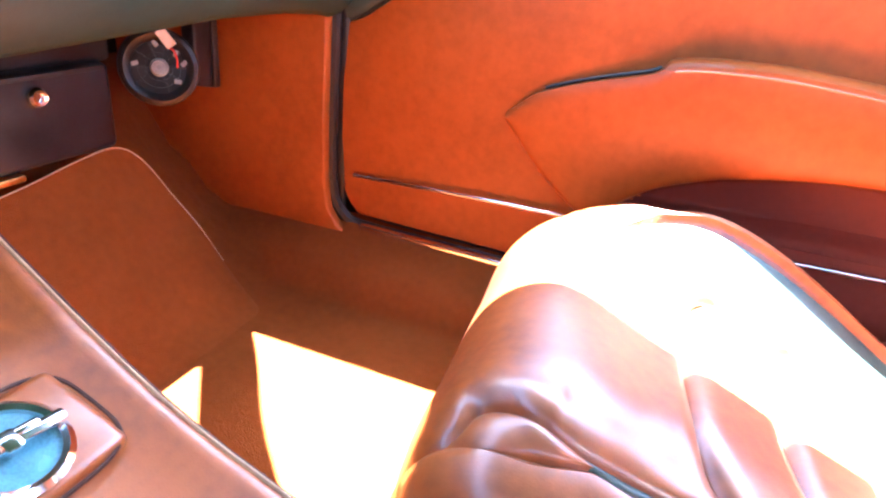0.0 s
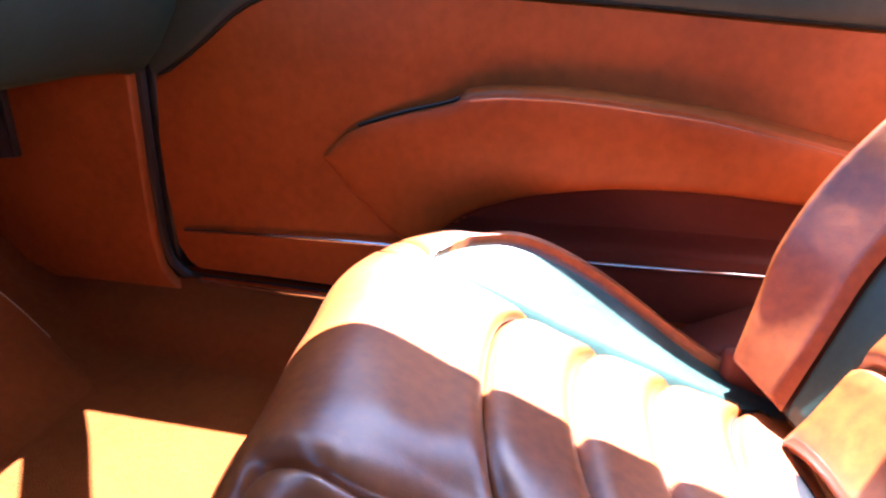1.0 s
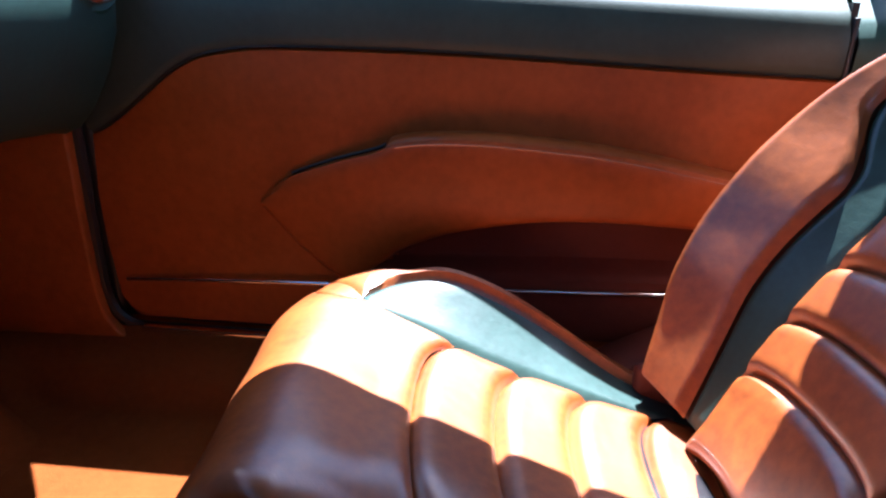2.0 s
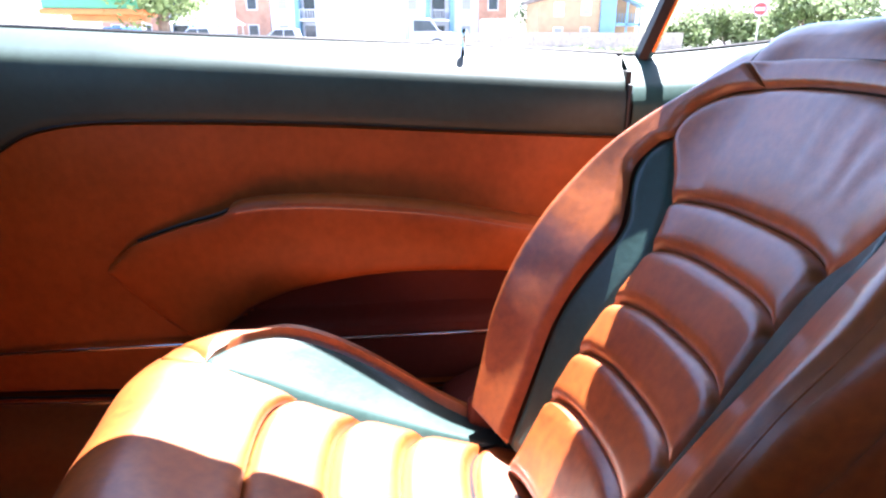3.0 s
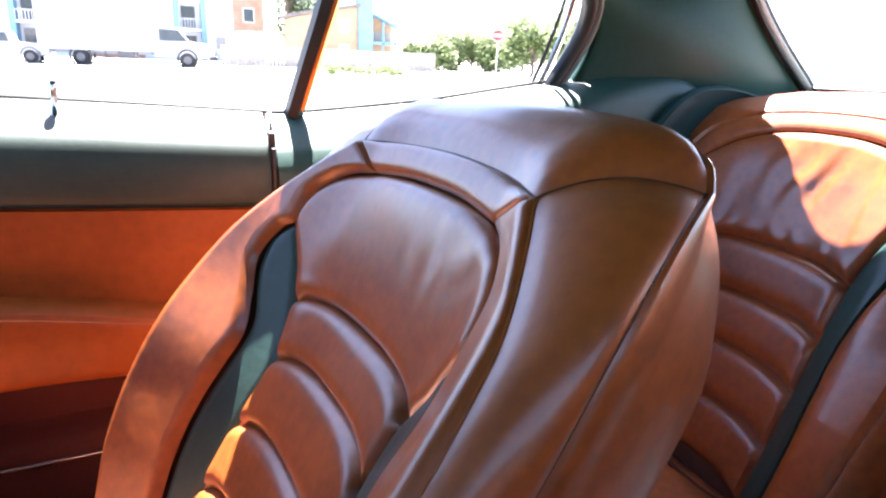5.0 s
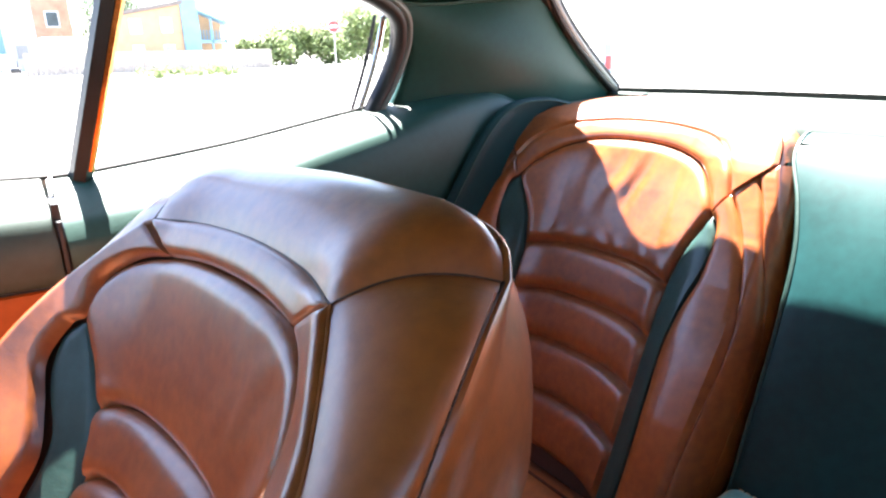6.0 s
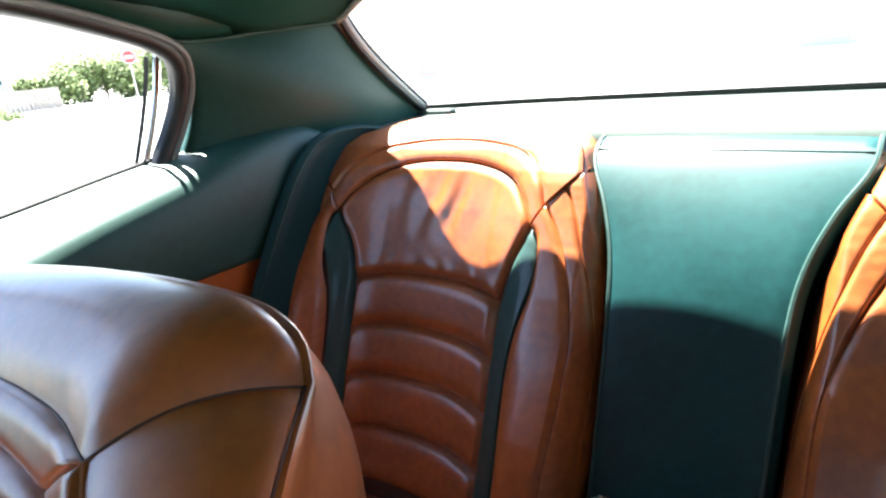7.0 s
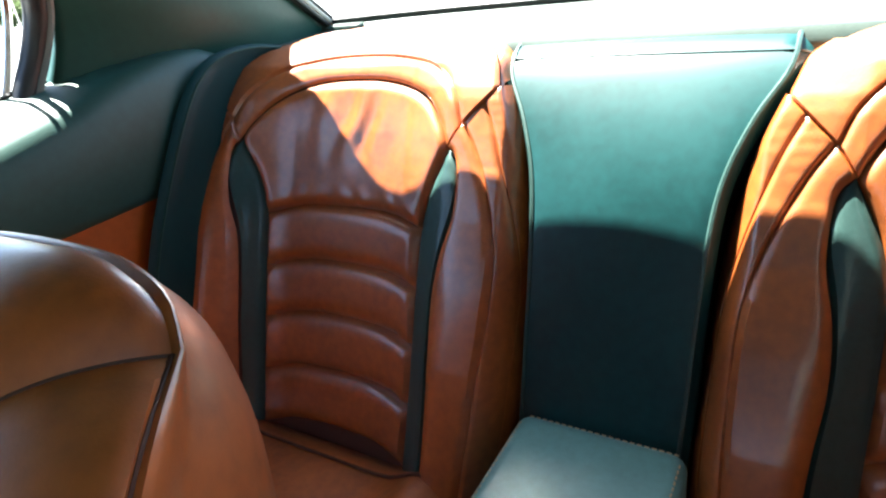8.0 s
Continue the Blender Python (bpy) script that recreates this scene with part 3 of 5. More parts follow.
structure("windscreen_header", tube([(0.43, 0.53, 0.94), (0.26, 0.505, 0.945), (0.15, 0.42, 0.950), (0.14, 0.25, 0.955), (0.14, 0, 0.958), (0.14, -0.25, 0.955), (0.15, -0.42, 0.950), (0.26, -0.505, 0.945), (0.43, -0.53, 0.94)], 0.022, 50, 8), teal_trim, "teal covered windscreen header rail", "header rail")
structure("roof_rail_right", tube([(x, y + 0.012, z + 0.004) for x, y, z in EDGE[:7]], 0.018, 40, 8), teal_trim, "teal covered roof rail over the door", "roof rail")
for s, nm in ((1, "roof_edge_right"), (-1, "roof_edge_left")):
    structure(nm, tube([(x, s * (y + 0.010), z + 0.048) for x, y, z in EDGE[3:]], 0.044, 50, 10), teal_trim, "dark teal roof edge above the quarter window", "roof edge")
structure("roof_rail_left", tube([(x, -y - 0.012, z + 0.004) for x, y, z in EDGE[:7]], 0.018, 40, 8), teal_trim, "teal covered roof rail", "roof rail")

# ---- dashboard ----
dash = root("dashboard", Matrix.Identity(4), "teal padded dashboard with round chrome air vent", "dashboard")
prof = [(-0.50, 0.690), (-0.25, 0.694), (-0.05, 0.682), (0.06, 0.662), (0.105, 0.635), (0.118, 0.60), (0.112, 0.54), (0.085, 0.47), (0.045, 0.405), (0.010, 0.368), (-0.012, 0.358), (-0.04, 0.366), (-0.10, 0.41), (-0.50, 0.45)]
yy = [-0.70, -0.4, 0.0, 0.2, 0.4, 0.55, 0.64, 0.675, 0.692, 0.700]
bow = [0.0, 0.0, 0.0, 0.0, 0.0, 0.0, 0.004, 0.004, 0.0, -0.012]
sag = [0.0, 0.0, -0.012, 0.0, 0.012, 0.012, 0.006, 0.0, 0.0, 0.006]
P = np.array([[(x + b * (x > -0.2), y, z + (g if z < 0.42 else 0)) for x, z in prof] for y, b, g in zip(yy, bow, sag)])
bm = grid_mesh(P)
ends = [bm.verts.new(p) for p in P[-1]]
bm.faces.new(ends)
dash_teal = material("dash_teal", (0.016, 0.046, 0.039), 0.5, spec=0.35, vary=0.14, scale=6, grain=0.0001, grain_scale=420)
part("pad", bm, dash_teal, dash, "padded teal dash")
VM = look((0.126, 0.632, 0.620), (0.126 - 0.9, 0.632 + 0.30, 0.620 - 0.12)) @ pose(0, 0, 0, 0, 0, 0)
part("vent_ring", lathe([(0.026, 0.0), (0.030, 0.010), (0.035, 0.012), (0.040, 0.006), (0.041, -0.012), (0.026, -0.02)], 36, VM), chrome, dash, "chrome vent ring")
part("vent_bowl", lathe([(0.027, 0.004), (0.026, -0.012), (0.018, -0.022), (0.0, -0.026)], 30, VM), black_plastic, dash, "black vent bowl")
part("vent_vane", box(-0.026, 0.026, -0.0016, 0.0016, -0.012, 0.004, 0.0005, 1, VM @ pose(0, 0, 0, 0, 0, 25)), black_plastic, dash)
part("vent_bezel", lathe([(0.041, -0.010), (0.050, -0.010), (0.056, -0.020), (0.05, -0.03)], 36, VM), teal_trim, dash)

# ---- under the dash ----
heater = root("heater_box", Matrix.Identity(4), "black plastic heater box under the dash with a chrome stud", "heater box")
part("case", merge(box(-0.40, -0.205, -0.16, 0.368, 0.150, 0.285, 0.012), box(-0.42, -0.225, -0.16, 0.392, 0.280, 0.42, 0.012)), black_plastic, heater)
part("seam", box(-0.204, -0.199, -0.16, 0.35, 0.276, 0.283, 0.001), black_rubber, heater)
part("stud", lathe([(0.0, 0.002), (0.006, 0.002), (0.007, 0.006), (0.011, 0.007), (0.014, 0.004), (0.015, 0.0), (0.013, -0.006)], 24, pose(-0.200, 0.238, 0.252, 0, 90, 0)), chrome, heater, "round chrome stud")
part("foil_edge", box(-0.235, -0.198, 0.06, 0.20, 0.140, 0.150, 0.003), orange_metal, heater, "torn coppery foil edge")

fan = root("blower_fan", look((-0.185, 0.445, 0.270), (-0.185 + 0.75, 0.445 - 0.75, 0.270 + 0.16)) @ pose(0, 0, 0, 0, 180, 0) @ Matrix.Scale(0.70, 4), "round black heater blower with spoked motor face", "blower fan")
part("housing", lathe([(0.060, 0.0), (0.066, 0.010), (0.076, 0.016), (0.086, 0.010), (0.090, -0.01), (0.090, -0.07), (0.0, -0.075)], 48), black_rubber, fan, "round black housing")
part("back_plate", lathe([(0.0, -0.022), (0.064, -0.022)], 40), black_rubber, fan)
part("hub", lathe([(0.0, 0.006), (0.006, 0.006), (0.007, 0.012), (0.016, 0.012), (0.021, 0.006), (0.021, -0.022)], 28), grey_plastic, fan, "grey motor hub")
for k in range(10):
    a = 36 * k
    part("spoke", box(0.016, 0.063, -0.0022, 0.0022, -0.010, 0.001, 0.001, 1, pose(0, 0, 0, 0, 0, a)), black_plastic, fan)
for r in (0.032, 0.048):
    part("guard_ring", lathe([(r - 0.0015, -0.004), (r - 0.0015, 0.002), (r + 0.0015, 0.002), (r + 0.0015, -0.004)], 40), black_plastic, fan)
for a, r in ((40, 0.050), (-40, 0.050), (95, 0.054), (170, 0.052), (10, 0.056)):
    part("clip", box(-0.008, 0.008, -0.005, 0.005, 0.0, 0.006, 0.0015, 1, pose(0, 0, 0, 0, 0, a) @ pose(r, 0, 0, 0, 0, 30)), grey_plastic, fan, "grey metal clip")
part("wire", tube([(0.020, 0.045, 0.006), (0.034, 0.040, 0.012), (0.040, 0.022, 0.012), (0.040, 0.0, 0.010)], 0.0022, 24, 6), red_wire, fan, "red wire")
part("sticker", box(-0.012, 0.012, -0.022, 0.022, 0.0165, 0.0175, 0.0, 1, pose(0.020, 0.066, 0, 0, 0, 35)), cream, fan, "cream paper sticker")
bracket = root("blower_bracket", pose(-0.20, 0.0, 0.0), "black bracket plate behind the blower against the kick panel", "bracket")
part("plate", prism([(0.545, 0.222), (0.592, 0.212), (0.600, 0.36), (0.545, 0.36)], "x", -0.03, 0.0, 0.004), black_plastic, bracket)
part("flange", box(-0.005, 0.006, 0.585, 0.600, 0.214, 0.36, 0.002), black_rubber, bracket)

# ---- console ----
console = root("centre_console", Matrix.Identity(4), "brown leather console sloping down from the dash with chrome shifter ring", "console")
cx = [-0.30, -0.15, 0.0, 0.12, 0.22, 0.32, 0.42, 0.47]
cz = [0.33, 0.27, 0.205, 0.150, 0.105, 0.070, 0.048, 0.035]
ce = [0.055, 0.045, 0.030, 0.012, 0.000, -0.010, -0.018, -0.030]
P = []
for x, z, ye in zip(spline(list(zip(cx, cz)), 40)[:, 0], spline(list(zip(cx, cz)), 40)[:, 1], np.interp(np.linspace(0, 1, 40), np.linspace(0, 1, 8), ce)):
    w = -0.115
    P.append([(x, ye + 0.012, -0.15), (x, ye + 0.006, z - 0.06), (x, ye + 0.002, z - 0.012), (x, ye - 0.006, z - 0.003), (x, ye - 0.014, z), (x, ye - 0.026, z - 0.002), (x, ye - 0.036, z - 0.010), (x, w, z - 0.014),
              (x, 2 * w - ye + 0.036, z - 0.010), (x, 2 * w - ye + 0.014, z), (x, 2 * w - ye, z - 0.012), (x, 2 * w - ye - 0.012, -0.15)])
part("shell", grid_mesh(np.array(P)), leather, console)
# pale bead along the stitched edge paints its sunlit highlight
part("edge_highlight", tube([(p[3][0], p[3][1], p[3][2] + 0.001) for p in P], 0.0024, 60, 6), stitch, console, "stitched edge, its sunlit highlight painted pale")
part("edge_seam", tube([(p[2][0], p[2][1] + 0.001, p[2][2]) for p in P], 0.0012, 60, 5), seam_leather, console)
CM = pose(0.232, -0.115, 0.102, 0, 22, 0) @ pose(-0.017, -0.021, 0)
part("plate", box(-0.051, 0.051, -0.073, 0.073, -0.014, 0.003, 0.010, 4, CM), leather, console, "raised leather shifter plate")
part("plate_seam", tube([(CM @ Vector((0.055 * math.cos(a) * (abs(math.cos(a)) ** -0.5 if abs(math.cos(a)) > 1e-3 else 1), 0.077 * math.sin(a) * (abs(math.sin(a)) ** -0.5 if abs(math.sin(a)) > 1e-3 else 1), -0.003))) for a in np.linspace(0, 2 * math.pi, 61)], 0.002, 61, 5), seam_leather, console)
part("ring", lathe([(0.034, 0.003), (0.036, 0.009), (0.041, 0.011), (0.046, 0.007), (0.046, 0.001)], 44, CM), chrome, console, "chrome ring")
part("dial", lathe([(0.0, 0.0045), (0.036, 0.0055)], 40, CM), blue_dial, console, "blue glassy dial")
part("lever", merge(box(-0.040, 0.046, -0.006, 0.006, 0.009, 0.018, 0.004, 2, CM @ pose(0, 0, 0, 0, 0, 86)), box(-0.008, 0.008, -0.010, 0.010, 0.009, 0.022, 0.004, 2, CM @ pose(0, 0, 0, 0, 0, 86)), box(-0.030, 0.026, -0.0035, 0.0035, 0.016, 0.021, 0.002, 2, CM @ pose(-0.004, 0, 0, 0, 0, 86))), chrome, console, "chrome lever")
part("cup_lid", box(-0.03, 0.03, -0.026, 0.026, -0.006, 0.010, 0.012, 4, pose(0.330, -0.135, 0.062, 0, 18, 0)), cream, console, "cream switch cover")


# ---- front seat ----
def front_seat():
    seat = root("bucket_seat", pose(0.80, 0.265, FLOOR_Z), "reclined brown leather bucket seat with teal inserts and padded ribs", "car seat")
    skew = Matrix.Identity(4)
    skew[0][1] = -0.105

    def part(name, bm, mat, parent, label=""):
        bm.transform(skew)
        return finish(name, bm, mat, parent, label)

    T = math.radians(30)
    UPV, OUT = np.array((math.sin(T), 0, math.cos(T))), np.array((-math.cos(T), 0, math.sin(T)))
    P0 = np.array((0.371, 0, 0.363))
    wid = table([(-0.20, 0.225), (-0.12, 0.255), (-0.05, 0.280), (0.05, 0.297), (0.15, 0.300), (0.24, 0.297), (0.315, 0.280), (0.39, 0.245), (0.44, 0.205), (0.49, 0.17), (0.56, 0.15)])
    dep = table([(-0.20, 0.025), (-0.12, 0.045), (-0.05, 0.062), (0.05, 0.076), (0.15, 0.076), (0.24, 0.062), (0.315, 0.046), (0.39, 0.024), (0.44, 0.010), (0.49, 0.0), (0.56, 0.0)])

    def back(u, v, h):
        a = np.clip((np.abs(u) - 0.125) / (wid(v) - 0.125), 0, 1.15)
        sunk = np.interp(v, [-0.2, 0.30, 0.46], [0.033, 0.033, 0.014])
        d = -sunk + (dep(v) + sunk) * a ** 1.35 - 0.006 * np.clip(1 - (u / 0.125) ** 2, 0, 1)
        side = 0.45 * a * dep(v) / 0.10
        o = h / np.sqrt(1 + side ** 2)
        return P0 + v[..., None] * UPV + (u - np.sign(u) * o * side)[..., None] * np.array((0, 1.0, 0)) + (d + o)[..., None] * OUT

    gi = table([(-0.20, 0.125), (-0.09, 0.143), (0.0, 0.150), (0.09, 0.150), (0.18, 0.147), (0.26, 0.168), (0.345, 0.216)])
    go = table([(-0.20, 0.155), (-0.10, 0.180), (0.0, 0.203), (0.083, 0.208), (0.17, 0.203), (0.21, 0.208), (0.245, 0.228), (0.278, 0.240), (0.315, 0.240), (0.345, 0.217)])
    arch = [(0.216, 0.345), (0.209, 0.392), (0.172, 0.430), (0.105, 0.452), (0.0, 0.459)]
    gr = table([(-0.20, 0.112), (-0.09, 0.126), (0.0, 0.132), (0.09, 0.132), (0.18, 0.128), (0.253, 0.133), (0.30, 0.166), (0.345, 0.197)])
    arch_in = [(0.197, 0.345), (0.190, 0.392), (0.163, 0.428), (0.105, 0.452)]
    arch_all = arch + [(-u, v) for u, v in arch_in[::-1]]
    edges = [0.258, 0.183, 0.087, -0.006, -0.093, -0.238]

    def rib_line(v):
        g, h, lift = float(gi(v)), float(gr(v)), 0.030
        return [(g, v), (g * 0.85, v + lift * 0.55), (g * 0.5, v + lift * 0.92), (0, v + lift), (-h * 0.5, v + lift * 0.92), (-h * 0.85, v + lift * 0.55), (-h, v)]

    def strip(fn, v0, v1, s, n=8):
        return [(s * float(fn(v)), v) for v in np.linspace(v0, v1, n)]

    # under-surface that shows dark in the seams
    U, V = np.meshgrid(np.linspace(-1, 1, 40), np.linspace(-0.2, 0.49, 50), indexing="ij")
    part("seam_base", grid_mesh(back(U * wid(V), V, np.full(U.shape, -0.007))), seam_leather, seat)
    UV = coons(rib_line(edges[0]), strip(gr, 0.258, 0.345, -1), arch_all, strip(gi, 0.258, 0.345, 1), 72, 36)
    W = puffed(UV, back, 0.014, 0.022, lump=0.004, seed=3)
    for i in range(UV.shape[0]):
        for j in range(UV.shape[1]):
            # soft slanting creases on the inner half
            u, v = UV[i, j]
            k = max(0, 1 - ((u + 0.085) / 0.10) ** 2) * max(0, 1 - ((v - 0.385) / 0.065) ** 2)
            W[i, j] += 0.0010 * k * math.sin((u * 0.95 + v * 0.30) * 140 + 5.0 * noise.noise(Vector((u * 16, v * 10, 4)))) * OUT
    part("head_pillow", grid_mesh(W), leather, seat, "padded head pillow with a few soft creases")
    for k in range(5):
        v1, v0 = edges[k], edges[k + 1]
        UV = coons(rib_line(v0), strip(gr, v0, v1, -1, 4), rib_line(v1), strip(gi, v0, v1, 1, 4), 36, 14)
        part("back_rib", grid_mesh(puffed(UV, back, 0.015, 0.022, sink=0.001, lump=0.002, seed=k)), leather, seat)
    for s in (1, -1):
        V = np.linspace(-0.20, 0.345, 50)
        Q = np.linspace(0, 1, 10)
        g0 = gi if s > 0 else gr
        ge = go if s > 0 else table([(-0.20, 0.122), (-0.09, 0.139), (0.0, 0.151), (0.09, 0.165), (0.18, 0.184), (0.25, 0.195), (0.30, 0.205), (0.345, 0.1985)])
        UV = np.array([[(s * (g0(v) + (ge(v) - g0(v)) * q), v) for v in V] for q in Q])
        part("back_insert", grid_mesh(puffed(UV, back, 0.002 if s > 0 else 0.013, 0.014)), teal_leather, seat, "teal leather side insert")
        inner = [(s * float(ge(v)), v) for v in np.linspace(-0.20, 0.330, 12)] + [(s * u, v) for u, v in ((0.216, 0.348), (0.209, 0.392), (0.172, 0.430), (0.125, 0.448))[0 if s > 0 else 4:]] + ([] if s > 0 else [(-u, v) for u, v in arch_in[:3]] + [(-0.125, 0.448)])
        outer = [(s * float(wid(v)), v) for v in np.linspace(-0.20, 0.43, 14)] + [(s * 0.172, 0.477)]
        UV = coons([inner[0], outer[0]], outer, [inner[-1], outer[-1]], inner, 30, 170)
        part("back_bolster", grid_mesh(puffed(UV, back, 0.017 if s > 0 else np.interp(UV[..., 1], [0.26, 0.40], [0.021, 0.012]), 0.013 if s > 0 else np.interp(UV[..., 1], [0.26, 0.40], [0.036, 0.015]), sink=-0.003, lump=0.003, seed=9 * s, ends=0.008)), leather, seat, "rounded brown side bolster")
    top_line = [(0.172, 0.477), (0.10, 0.491), (0.0, 0.497), (-0.10, 0.491), (-0.172, 0.477)]
    UV = coons([(0.125, 0.447), (0.06, 0.457), (0, 0.459), (-0.06, 0.457), (-0.125, 0.447)], [(-0.125, 0.447), (-0.172, 0.477)], top_line, [(0.125, 0.447), (0.172, 0.477)], 120, 14)
    part("top_band", grid_mesh(puffed(UV, back, 0.013, 0.008, sink=-0.003, lump=0.002, ends=0.016)), leather, seat, "padded band over the head pillow")

    # front outline and rear piping of the back, then side panels, cap and shell between them
    def rim_front(s):
        return [back(np.array(s * float(wid(v))), np.array(v), np.array(0.002)) for v in np.linspace(-0.20, 0.44, 12)] + [back(np.array(s * 0.172), np.array(0.477), np.array(0.002))]

    def rear_side(s):
        outboard = ((0.20, -0.20, -0.08), (0.235, -0.10, -0.08), (0.255, 0.05, -0.08), (0.262, 0.2, -0.08), (0.262, 0.33, -0.08), (0.256, 0.44, -0.078), (0.250, 0.51, -0.076), (0.240, 0.540, -0.074))
        inboard = ((0.20, -0.20, -0.03), (0.250, -0.10, -0.02), (0.280, 0.05, -0.012), (0.297, 0.2, -0.010), (0.302, 0.30, -0.009), (0.300, 0.40, -0.007), (0.288, 0.45, -0.018), (0.268, 0.50, -0.040), (0.240, 0.534, -0.074))
        return [P0 + v * UPV + np.array((0, s * u, 0)) + d * OUT for u, v, d in (outboard if s > 0 else inboard)]

    rear_top = [P0 + v * UPV + np.array((0, u, 0)) + d * OUT for u, v, d in ((0.240, 0.540, -0.074), (0.17, 0.563, -0.085), (0.0, 0.577, -0.092), (-0.13, 0.575, -0.089), (-0.185, 0.570, -0.084), (-0.222, 0.557, -0.078), (-0.240, 0.534, -0.074))]
    front_top = [back(np.array(u), np.array(v), np.array(0.002)) for u, v in top_line]

    def lofted(f, r, n, m, bulge, way, arch):
        a, b = spline([tuple(p) for p in f], n), spline([tuple(p) for p in r], n)
        Q = np.linspace(0, 1, m)
        G = np.array([[a[i] * (1 - q) + b[i] * q + arch[i] * math.sin(math.pi * q) ** 0.9 * np.array((-0.1, 0, 1.0)) for q in Q] for i in range(n)])
        dist = np.linalg.norm(a - b, axis=1)[:, None]
        t = np.minimum(Q, 1 - Q)[None] * dist
        ends = np.minimum(np.arange(n), np.arange(n)[::-1])[:, None] * (np.linalg.norm(np.diff(a, axis=0), axis=1).mean())
        x = np.clip(t / 0.024, 0, 1)
        e = np.clip(ends / 0.045, 0, 1)
        k = np.sqrt(1 - (1 - x) ** 2) * np.sqrt(1 - (1 - e) ** 2) * 0.014 + bulge * np.sin(math.pi * Q)[None] * np.sqrt(1 - (1 - e) ** 2)
        return G + k[..., None] * np.array(way)

    for s in (1, -1):
        node, corner = np.array(front_top[0 if s > 0 else -1]), np.array(rear_top[0 if s > 0 else -1])
        f = rim_front(s)
        part("side_panel", grid_mesh(lofted(f, rear_side(s), 60, 18, 0.010 if s > 0 else 0.006, (-0.25, s * 0.95, 0.2), 0.014 * np.linspace(0, 1, 60) ** 5)), leather, seat, "broad brown side panel")
        part("rear_seam", tube([tuple(p) for p in rear_side(s)], 0.0020, 60, 6), seam_leather, seat, "dark rear seam")
        row = spline([tuple(p) for p in rear_side(s)], 80)
        part("stitching", merge(*[tube([tuple(row[k] + np.array((-0.005, s * 0.006, 0.002))), tuple(row[k] * 0.35 + row[k + 1] * 0.65 + np.array((-0.005, s * 0.006, 0.002)))], 0.0010, 3, 5) for k in range(30, 70)]), seam_leather, seat, "row of small stitches")
        part("cap_seam", tube([tuple(node * (1 - q) + corner * q + 0.014 * math.sin(math.pi * q) ** 0.9 * np.array((-0.1, 0, 1.0))) for q in np.linspace(0, 1, 24)], 0.0012, 40, 6), seam_leather, seat)
        part("edge_stitch", tube([tuple(p) for p in f], 0.0018, 70, 6), leather, seat)
    part("top_cap", grid_mesh(lofted(front_top, rear_top, 44, 18, 0.007, (0.1, 0.0, 0.97), np.interp(np.arange(44), [0, 10, 33, 43], [0.013, 0.010, 0.014, 0.014]))), leather, seat, "rounded brown top cap")
    part("cap_stitch", tube([tuple(p) for p in front_top], 0.0011, 60, 6), seam_leather, seat)
    row = spline([tuple(p + np.array((0.006, 0, 0.004))) for p in front_top], 70)
    part("stitching", merge(*[tube([tuple(row[k]), tuple(row[k] * 0.4 + row[k + 1] * 0.6)], 0.0009, 3, 5) for k in range(2, 67)]), seam_leather, seat, "row of small stitches")
    R = np.vstack([spline([tuple(p) for p in rear_side(-1)], 40), spline([tuple(p) for p in rear_top[::-1]], 40)[1:-1], spline([tuple(p) for p in rear_side(1)[::-1]], 40)])
    hub = P0 + 0.14 * UPV - 0.08 * OUT
    height = (R - P0) @ UPV
    soft_R = R.copy()
    for _ in range(60):
        soft_R[1:-1] = 0.25 * soft_R[:-2] + 0.5 * soft_R[1:-1] + 0.25 * soft_R[2:]
    near = np.clip(0.5 - R[:, 1] / 0.24, 0, 1)
    near = near * near * (3 - 2 * near)
    deep = near * np.interp(height, [0.0, 0.30, 0.45, 0.56], [0.205, 0.210, 0.208, 0.160]) + (1 - near) * np.interp(height, [0.0, 0.30, 0.45, 0.55], [0.165, 0.165, 0.125, 0.085])
    rows = []
    for t in np.concatenate([np.linspace(0, 0.11, 9), np.linspace(0.14, math.pi / 2 * 0.97, 20)]):
        lip = math.sqrt(1 - (1 - min(1, t / 0.07)) ** 2)
        k = math.cos(t) ** 0.5 * (1 + 0.026 * lip - 0.008 * min(1, max(0, t - 0.10) / 0.2))
        w = min(1, t / 0.12)
        rows.append([hub + (p * (1 - w) + q * w - hub) * k - d * math.sin(t) ** 0.9 * OUT for p, q, d in zip(R, soft_R, deep)])
    bm = grid_mesh(np.array(rows).transpose(1, 0, 2))
    bm.faces.new([bm.verts.new(p) for p in rows[-1]])
    part("back_shell", bm, leather, seat, "smooth brown back shell")

    # cushion: one profile along the seat, raised at both sides
    prof = spline([(0.30, -0.325, 0.06), (0.36, -0.344, 0.125), (0.42, -0.341, 0.200), (0.47, -0.318, 0.263), (0.52, -0.275, 0.297), (0.58, -0.215, 0.300), (0.70, -0.100, 0.263), (0.80, 0.0, 0.226), (0.90, 0.10, 0.193), (1.0, 0.20, 0.162), (1.14, 0.34, 0.128)], 120)
    hill = table([(0.30, 0.0), (0.50, 0.0), (0.54, 0.006), (0.58, 0.019), (0.63, 0.040), (0.71, 0.064), (0.815, 0.065), (0.925, 0.046), (1.05, 0.014), (1.14, 0.0)])
    droop = table([(0.30, 0.0), (0.54, 0.0), (0.575, 0.007), (0.605, 0.017), (0.65, 0.025), (0.70, 0.022), (0.75, 0.011), (0.80, 0.003), (0.85, 0.0), (1.14, 0.0)])
